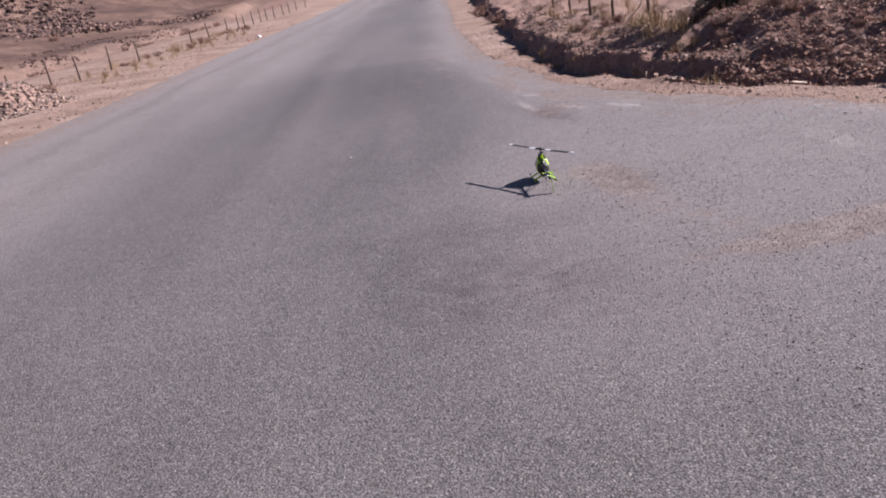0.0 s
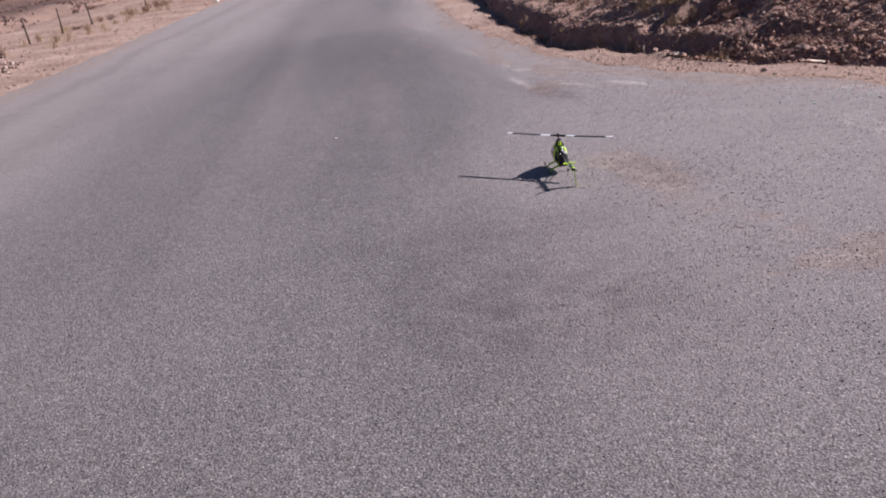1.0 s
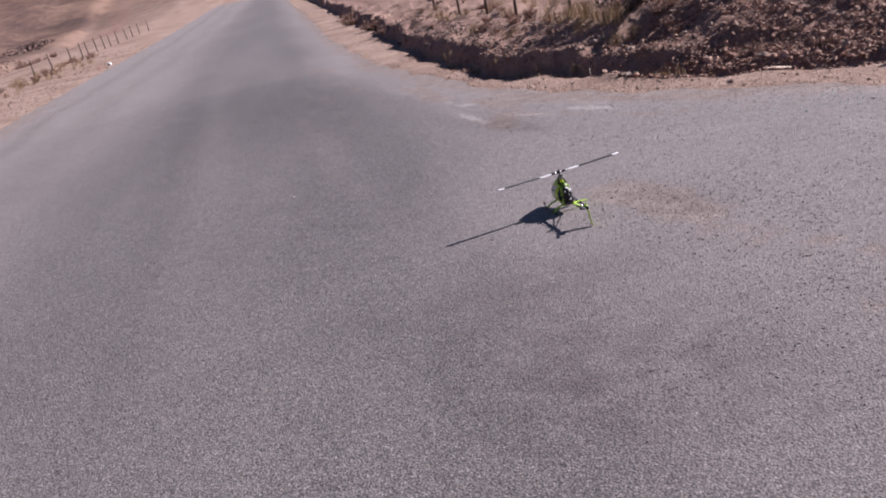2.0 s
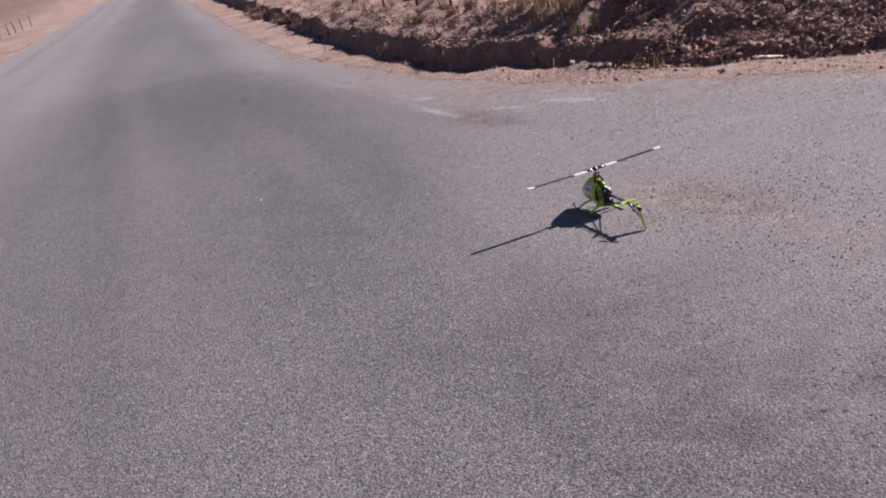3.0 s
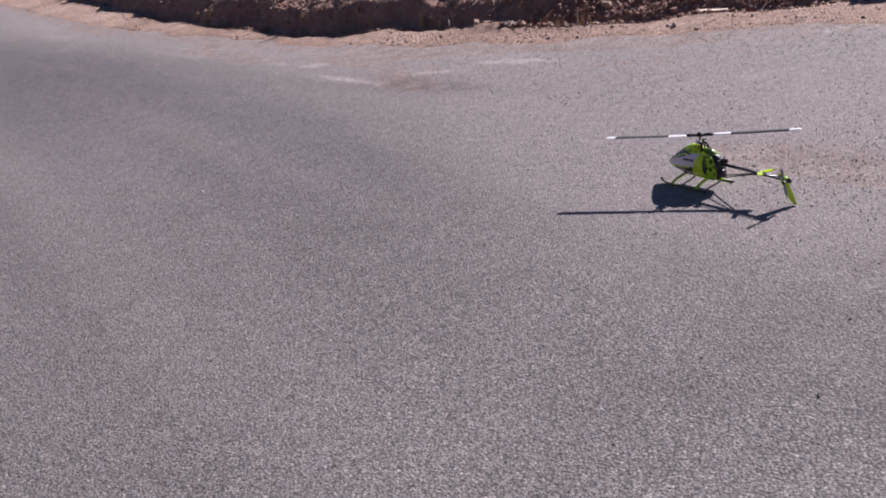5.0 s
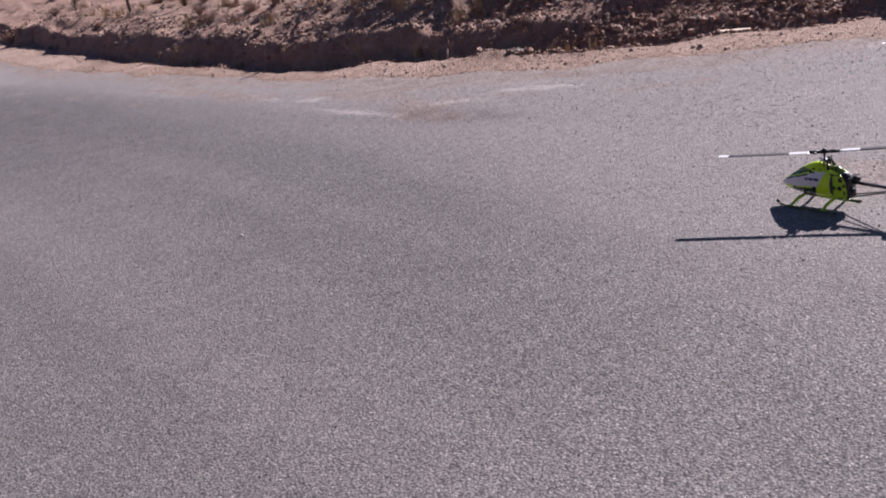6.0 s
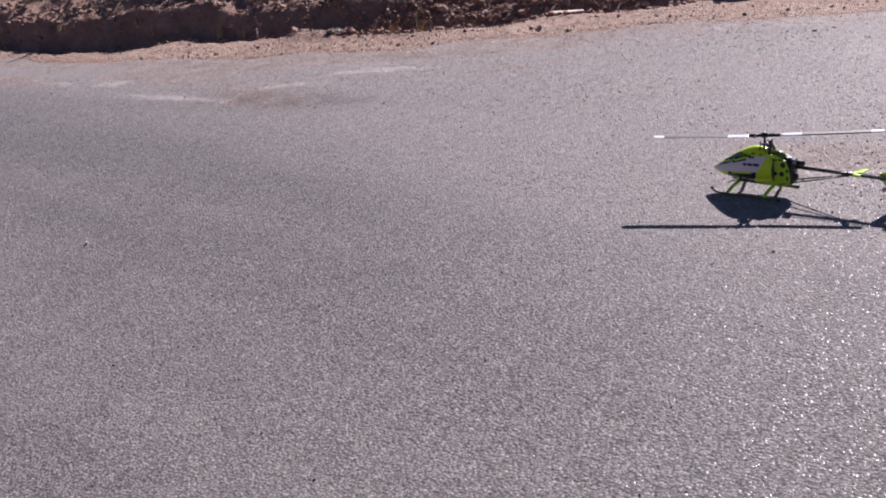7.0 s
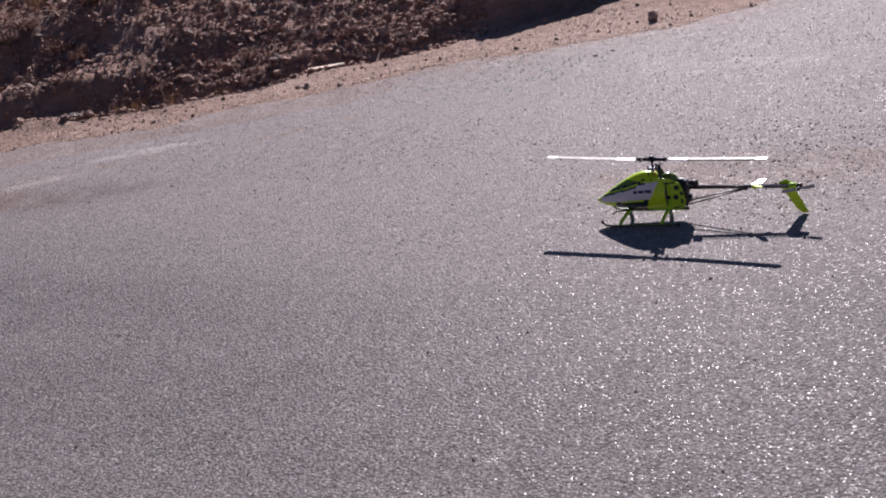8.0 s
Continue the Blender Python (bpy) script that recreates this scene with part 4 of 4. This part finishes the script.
build_branch()
build_stake()
build_hose()
build_board()
build_litter()
build_glass()


# ---- the model helicopter: nose along +y, mast over the origin ----
def loft(rings, ends=(True, True)):
    bm = bmesh.new()
    vr = [[bm.verts.new(p) for p in r] for r in rings]
    n = len(vr[0])
    for a, b in zip(vr, vr[1:]):
        for k in range(n):
            bm.faces.new((a[k], a[(k + 1) % n], b[(k + 1) % n], b[k]))
    if ends[0]:
        bm.faces.new(vr[0][::-1])
    if ends[1]:
        bm.faces.new(vr[-1])
    return bm


def canopy_at(y):
    """Half width, belly height and top height of the canopy at y."""
    ys = (-0.085, -0.05, 0.0, 0.06, 0.12, 0.19, 0.26, 0.32, 0.36, 0.385)
    w = (0.074, 0.080, 0.084, 0.085, 0.083, 0.075, 0.061, 0.043, 0.025, 0.006)
    lo = (0.092, 0.084, 0.078, 0.076, 0.077, 0.081, 0.089, 0.102, 0.114, 0.128)
    hi = (0.268, 0.300, 0.322, 0.328, 0.312, 0.276, 0.232, 0.192, 0.162, 0.142)
    return np.interp(y, ys, w), np.interp(y, ys, lo), np.interp(y, ys, hi)


def build_canopy(parent):
    rings = []
    ylist = np.linspace(-0.085, 0.385, 84)
    for yv in ylist:
        k = [np.mean([canopy_at(yv + d)[j] for d in (-0.015, 0, 0.015)]) for j in range(3)]
        w, lo, hi = k
        ring = []
        for i in range(56):
            a = 2 * math.pi * i / 56
            c, s = math.cos(a), math.sin(a)
            ex = 0.75 if s < 0 else 0.95
            wz = w * (1.0 - 0.34 * max(0.0, s) ** 1.6)
            ring.append((wz * math.copysign(abs(c) ** 0.8, c), yv, (lo + hi) / 2 + (hi - lo) / 2 * math.copysign(abs(s) ** ex, s)))
        rings.append(ring)
    bm = loft(rings)
    for f in bm.faces:
        p = f.calc_center_median()
        # closed rear cap coloured dark for the shaded hollow of an open canopy
        if p.y < -0.08:
            f.material_index = 3
            continue
        if abs(p.x) < 0.012:
            continue
        yy, zz = p.y, p.z
        up, low = 0.160 + (0.36 - yy) * 0.33, 0.130 + (0.36 - yy) * 0.10
        if 0.0 - (zz - 0.2) * 0.55 < yy < 0.37 and low < zz < min(up, 0.250 + 0.02):
            f.material_index = 1
        elif up <= zz < up + 0.030 and 0.045 < yy < 0.35:
            f.material_index = 0 if up + 0.010 < zz < up + 0.019 else 3
        elif 0.005 < yy < 0.27 - (zz - 0.07) * 0.3 and zz <= low - 0.006 and zz > 0.076 and yy > 0.06 - (zz - 0.07) * 0.4:
            f.material_index = 3
    for f in bm.faces:
        p = f.calc_center_median()
        up = 0.160 + (0.36 - p.y) * 0.33
        if f.material_index == 0 and abs(p.x) > 0.012 and 0.10 < p.y < 0.33 and p.z > up + 0.03 and p.z < up + 0.034 + 0.030 * math.sin((p.y - 0.10) / 0.23 * math.pi):
            f.material_index = 2
    ob = part("canopy", bm, [LIME, WHITE_PAINT, SHADE_GREEN, DARK_PAINT], parent, "glossy lime canopy with white side flash")
    # unreadable lettering as short bars on both flanks
    for sx in (-1, 1):
        for k, (y0, ln) in enumerate(((0.112, 0.024), (0.074, 0.036), (0.028, 0.044))):
            w, lo, hi = canopy_at(y0)
            z0 = 0.212 + k * 0.002
            bar = block(bmesh.new(), (0.004, ln, 0.019), (sx * (w * 0.985), y0, z0), 0.001)
            part("print", bar, NAVY, ob, "navy lettering bar")
    return ob


def build_helicopter():
    heli = empty("model_helicopter")
    tagged(heli, "lime green model helicopter standing on asphalt with spinning rotor", "helicopter")
    build_canopy(heli)
    # side frames with cut-outs
    for sx in (-1, 1):
        bm = bmesh.new()
        outline = [(-0.20, 0.13), (-0.19, 0.20), (-0.165, 0.255), (-0.10, 0.285), (0.02, 0.29), (0.05, 0.075), (-0.16, 0.072), (-0.19, 0.09)]
        a = [bm.verts.new((sx * 0.040, y, z)) for y, z in outline]
        b = [bm.verts.new((sx * 0.045, y, z)) for y, z in outline]
        bm.faces.new(a)
        bm.faces.new(b[::-1])
        for k in range(len(a)):
            bm.faces.new((a[k], b[k], b[(k + 1) % len(a)], a[(k + 1) % len(a)]))
        bmesh.ops.recalc_face_normals(bm, faces=bm.faces)
        fr = part("side_frame", bm, LIME_PLASTIC, heli, "lime side frame plate with black openings", False)
        for y, z, r in ((-0.150, 0.222, 0.018), (-0.140, 0.158, 0.017), (-0.178, 0.182, 0.011)):
            hole = tube(bmesh.new(), [(sx * 0.0455, y, z), (sx * 0.048, y, z)], r, 16)
            part("opening", hole, BLACK, fr)
        for y, z, w, h in ((-0.096, 0.158, 0.020, 0.024), (-0.178, 0.128, 0.014, 0.030), (-0.128, 0.256, 0.030, 0.010)):
            part("slot", block(bmesh.new(), (0.003, w, h), (sx * 0.0465, y, z), 0.001), BLACK, fr)
        for y, z in ((-0.185, 0.205), (-0.118, 0.236), (-0.168, 0.088), (-0.118, 0.082), (-0.185, 0.155), (-0.080, 0.270)):
            part("screw", tube(bmesh.new(), [(sx * 0.045, y, z), (sx * 0.0475, y, z)], 0.004, 8), METAL, fr)
    part("gear_case", block(bmesh.new(), (0.079, 0.140, 0.185), (0, -0.130, 0.172), 0.014), BLACK, heli, "black gear case")
    # added plate, not a real part: keeps the rear dark over the lime frames
    part("rear_bulkhead", block(bmesh.new(), (0.096, 0.010, 0.165), (0, -0.205, 0.172), 0.003), BLACK, heli, "black plate added to darken the rear")
    part("motor", tube(bmesh.new(), [(0, -0.20, 0.115), (0, -0.20, 0.155)], 0.034, 20), DARK_METAL, heli, "dark motor can")
    part("main_gear", tube(bmesh.new(), [(0, -0.085, 0.245), (0, -0.085, 0.257), (0, -0.085, 0.261)], [0.048, 0.052, 0.040], 28), BLACK, heli, "black main gear")
    rings = []
    for u, k in ((0.0, 0.45), (0.12, 0.8), (0.3, 0.97), (0.5, 1.0), (0.7, 0.92), (0.88, 0.68), (1.0, 0.3)):
        rings.append([(0.040 * k * math.cos(a), -0.050 - 0.105 * u, 0.268 + 0.048 * k * max(-0.4, math.sin(a)) - 0.012 * u) for a in (2 * math.pi * i / 24 for i in range(24))])
    cowl = part("rear_cowl", loft(rings), SHADE_GREEN, heli, "olive green rear cowl hump with dark seam")
    part("seam", tube(bmesh.new(), [(0.039 * math.cos(a), -0.108, 0.263 + 0.047 * math.sin(a)) for a in (math.pi * k / 12 for k in range(13))], 0.0035, 6), BLACK, cowl)
    part("receiver", block(bmesh.new(), (0.024, 0.034, 0.010), (0.0, -0.176, 0.262), 0.003), WHITE_PLASTIC, heli, "small white receiver")
    part("orange_clip", block(bmesh.new(), (0.05, 0.022, 0.014), (0, -0.165, 0.240), 0.003), ORANGE, heli, "orange plastic clip")
    part("battery_tray", block(bmesh.new(), (0.062, 0.34, 0.012), (0, 0.02, 0.076), 0.003), CARBON, heli)
    # landing gear
    for sx in (-1, 1):
        pts = [(sx * 0.142, 0.335, 0.034), (sx * 0.142, 0.315, 0.013), (sx * 0.142, 0.28, 0.007), (sx * 0.142, 0.05, 0.007), (sx * 0.142, -0.155, 0.007)]
        sk = part("skid", tube(bmesh.new(), pts, 0.0068, 10), SKID_GREEN, heli, "dark olive skid tube")
        part("skid_cap", tube(bmesh.new(), [(sx * 0.142, 0.328, 0.026), (sx * 0.142, 0.340, 0.042)], 0.009, 10), BLACK, sk, "black rubber cap")
        part("skid_cap", tube(bmesh.new(), [(sx * 0.142, -0.150, 0.007), (sx * 0.142, -0.172, 0.007)], 0.009, 10), BLACK, sk, "black rubber cap")
    for y0, y1 in ((0.185, 0.215), (-0.075, -0.055)):
        for sx in (-1, 1):
            pts = [(0, y0, 0.072), (sx * 0.055, y0, 0.066), (sx * 0.095, (y0 + y1) / 2, 0.046), (sx * 0.128, y1, 0.016), (sx * 0.142, y1, 0.010)]
            bm = tube(bmesh.new(), pts, [0.008, 0.010, 0.010, 0.009, 0.009], 8)
            for v in bm.verts:
                mid = (y0 + y1) / 2
                v.co.y = mid + (v.co.y - mid) * 1.35
            part("strut", bm, LIME_PLASTIC, heli, "lime landing strut")
    # tail boom, its braces and the tail
    part("tail_boom", tube(bmesh.new(), [(0, -0.10, 0.207), (0, -0.88, 0.190)], 0.0125, 20), GLOSS_CARBON, heli, "glossy black carbon tail boom")
    part("boom_clamp", tube(bmesh.new(), [(0, -0.165, 0.2065), (0, -0.225, 0.2048)], [0.030, 0.020], 16), BLACK, heli)
    part("tail_servo", block(bmesh.new(), (0.028, 0.055, 0.030), (0.0, -0.255, 0.236), 0.004), BLACK, heli, "black tail servo")
    part("push_rod", tube(bmesh.new(), [(-0.014, -0.24, 0.222), (-0.016, -0.84, 0.203)], 0.0026, 6), METAL, heli, "steel push rod")
    for sx in (-1, 1):
        part("boom_brace", tube(bmesh.new(), [(sx * 0.045, -0.125, 0.082), (sx * 0.008, -0.575, 0.186)], 0.0048, 8), CARBON, heli, "black carbon brace")
    part("brace_clamp", block(bmesh.new(), (0.034, 0.024, 0.034), (0, -0.575, 0.195), 0.005), BLACK, heli)
    # horizontal stabiliser
    bm = bmesh.new()
    block(bm, (0.03, 0.035, 0.030), (0, -0.625, 0.198), 0.006)
    for sx in (-1, 1):
        v0 = [(0.012, -0.605, 0.204), (0.012, -0.660, 0.204), (0.068, -0.690, 0.212), (0.068, -0.655, 0.212)]
        lo = [bm.verts.new((sx * x, y, z)) for x, y, z in v0]
        hi = [bm.verts.new((sx * x, y, z + 0.005)) for x, y, z in v0]
        bm.faces.new(lo)
        bm.faces.new(hi[::-1])
        for k in range(4):
            bm.faces.new((lo[k], hi[k], hi[(k + 1) % 4], lo[(k + 1) % 4]))
    bmesh.ops.recalc_face_normals(bm, faces=bm.faces)
    part("stabiliser", bm, LIME, heli, "lime horizontal stabiliser", False)
    # vertical fin, slanting back to the ground
    bm = bmesh.new()
    fin = [(-0.770, 0.212), (-0.815, 0.230), (-0.845, 0.210), (-0.868, 0.160), (-0.925, 0.034), (-0.937, 0.008), (-0.905, 0.004), (-0.868, 0.035), (-0.802, 0.150), (-0.780, 0.182)]
    a = [bm.verts.new((0.017, y, z)) for y, z in fin]
    b = [bm.verts.new((0.020, y, z)) for y, z in fin]
    bm.faces.new(a)
    bm.faces.new(b[::-1])
    for k in range(len(a)):
        bm.faces.new((a[k], b[k], b[(k + 1) % len(a)], a[(k + 1) % len(a)]))
    bmesh.ops.recalc_face_normals(bm, faces=bm.faces)
    part("tail_fin", bm, LIME, heli, "lime vertical tail fin", False)
    part("tail_case", block(bmesh.new(), (0.034, 0.062, 0.036), (0, -0.852, 0.191), 0.008), LIME_PLASTIC, heli, "lime tail gear case")
    part("tail_cap", tube(bmesh.new(), [(0, -0.880, 0.190), (0, -0.900, 0.1895), (0, -0.912, 0.189)], [0.017, 0.019, 0.010], 16), DARK_METAL, heli, "black tail end cap")
    part("tail_shaft", tube(bmesh.new(), [(0.0, -0.893, 0.190), (-0.062, -0.893, 0.190)], 0.004, 8), METAL, heli)
    # mast, swashplate, servos
    part("mast", tube(bmesh.new(), [(0, 0, 0.20), (0, 0, 0.412)], 0.006, 12), METAL, heli, "steel mast")
    part("swashplate", tube(bmesh.new(), [(0, 0, 0.335), (0, 0, 0.341), (0, 0, 0.347), (0, 0, 0.353)], [0.020, 0.033, 0.030, 0.018], 20), METAL, heli, "alloy swashplate")
    for a in (30, 150, 270):
        x, y = 0.034 * math.cos(radians(a)), 0.034 * math.sin(radians(a))
        part("link_rod", tube(bmesh.new(), [(x * 1.4, y * 1.4, 0.285), (x, y, 0.343)], 0.0028, 6), DARK_METAL, heli)
        part("servo", block(bmesh.new(), (0.022, 0.042, 0.040), (x * 1.5, y * 1.5 - 0.01, 0.268), 0.003), BLACK, heli, "black servo")
    for sx in (-1, 1):
        part("mast_frame", tube(bmesh.new(), [(sx * 0.042, -0.055, 0.285), (sx * 0.026, -0.04, 0.335), (sx * 0.014, -0.012, 0.372)], [0.011, 0.009, 0.006], 8), BLACK, heli, "black mast frame")
        part("heat_sink", block(bmesh.new(), (0.016, 0.05, 0.05), (sx * 0.030, -0.195, 0.215), 0.003), BLACK, heli)
    for x, y, lo, hi, mt in ((0.020, -0.050, 0.290, 0.372, BLACK), (-0.022, -0.048, 0.290, 0.366, BLACK), (0.0, 0.036, 0.300, 0.352, DARK_METAL), (-0.030, -0.012, 0.300, 0.350, RED_PLASTIC), (0.030, -0.012, 0.300, 0.350, RED_PLASTIC)):
        rod = part("control_rod", tube(bmesh.new(), [(x, y, lo), (x * 0.9, y * 0.9, hi)], 0.0035, 8), mt, heli)
        part("ball_joint", tube(bmesh.new(), [(x * 0.9, y * 0.9, hi - 0.004), (x * 0.9, y * 0.9, hi + 0.002), (x * 0.9, y * 0.9, hi + 0.007)], [0.003, 0.0062, 0.003], 8), DARK_METAL, rod)
    part("guide_bracket", block(bmesh.new(), (0.012, 0.010, 0.075), (0, -0.045, 0.338), 0.002), BLACK, heli)

    # main rotor
    rotor = part("main_rotor", block(block(bmesh.new(), (0.060, 0.034, 0.024), (0, 0, 0), 0.006), (0.014, 0.014, 0.07), (0, 0, -0.040), 0.003), DARK_METAL, heli, "black rotor head")
    part("head_button", tube(bmesh.new(), [(0, 0, 0.012), (0, 0, 0.020), (0, 0, 0.023)], [0.016, 0.014, 0.004], 16), DARK_METAL, rotor)
    for s in (1, -1):
        turn = pose(0, 0, 0, 0, 0, 0 if s > 0 else 180)
        grip = part("blade_grip", block(bmesh.new(), (0.082, 0.026, 0.020), (0.066, 0, 0), 0.005), DARK_METAL, rotor, at=turn)
        part("pitch_arm", block(bmesh.new(), (0.016, 0.044, 0.008), (0.060, 0.024, 0), 0.002), DARK_METAL, rotor, at=turn)
        for r0, r1, mt, lab in ((0.098, 0.240, BLADE_WHITE, "white blade root"), (0.240, 0.672, BLADE_CARBON, "black carbon blade"), (0.672, 0.751, BLADE_WHITE, "white blade tip")):
            rings = []
            for i in range(9):
                r = r0 + (r1 - r0) * i / 8
                chord = 0.057 * min(1.0, 0.55 + (r - 0.098) / 0.09) * (1.0 if r < 0.725 else 1.0 - 0.55 * ((r - 0.725) / 0.026) ** 2)
                ring = []
                for a in range(16):
                    c, q = math.cos(2 * math.pi * a / 16), math.sin(2 * math.pi * a / 16)
                    ring.append((r, 0.008 + chord * 0.5 * c, 0.0042 * q * (1.15 - 0.55 * c) + 0.004 * c * 0.3 + 0.010 * (r / 0.75) ** 2))
                rings.append(ring)
            part("blade", loft(rings, (r0 < 0.1, r1 > 0.75)), mt, rotor, lab, at=turn)
    # tail rotor
    tail = part("tail_rotor", tube(bmesh.new(), [(-0.014, 0, 0), (0.010, 0, 0)], 0.010, 12), DARK_METAL, heli, "tail rotor hub")
    for s in (1, -1):
        rings = []
        for i in range(7):
            r = 0.014 + 0.084 * i / 6
            ch = 0.013 + 0.012 * min(1, i / 2)
            rings.append([(0.0026 * math.sin(a) + 0.12 * ch * 0.5 * math.cos(a), ch * 0.5 * math.cos(a), s * r) for a in (2 * math.pi * k / 10 for k in range(10))])
        part("tail_blade", loft(rings), TAIL_GREY, tail, "grey tail blade")
    heli.matrix_basis = pose(0.941, 13.522, 0.0, 0, 0, 0.8)
    return rotor, tail


rotor, tail_rotor = build_helicopter()

# the rotor's bearing in the plan, degrees, every tenth of a second
TURNS = [117, -36, -186, -320, -454, -580, -700, -816, -926, -1029, -1126, -1221, -1310, -1394, -1472, -1546, -1615, -1680, -1835, -1989, -2143, -2297, -2451, -2606, -2760, -2914, -3068, -3222, -3376, -3573, -3768, -3957, -4147, -4334, -4520, -4694, -4876, -5045, -5213, -5379, -5544, -5706, -5866, -6020, -6174, -6332, -6478, -6626, -6776, -6925, -7075, -7225, -7375, -7524, -7674, -7824, -7974, -8123, -8273, -8394, -8519, -8630, -8746, -8859, -8969, -9081, -9188, -9294, -9398, -9502, -9608, -9702, -9803, -9896, -9996, -10086, -10180, -10269, -10360, -10446, -10538]


def motions():
    rows, tail_rows = [], []
    for k in range(241):
        i, j = divmod(k, 3)
        a = TURNS[i] if j == 0 else TURNS[i] + (TURNS[i + 1] - TURNS[i]) * j / 3
        rows.append((k / 30, pose(0, 0, 0.405, 0, 0, a - 0.8)))
        tail_rows.append((k / 30, pose(-0.050, -0.893, 0.190, 20 + 73 * k, 0, 0)))
    walk(rotor, rows)
    walk(tail_rotor, tail_rows)


motions()
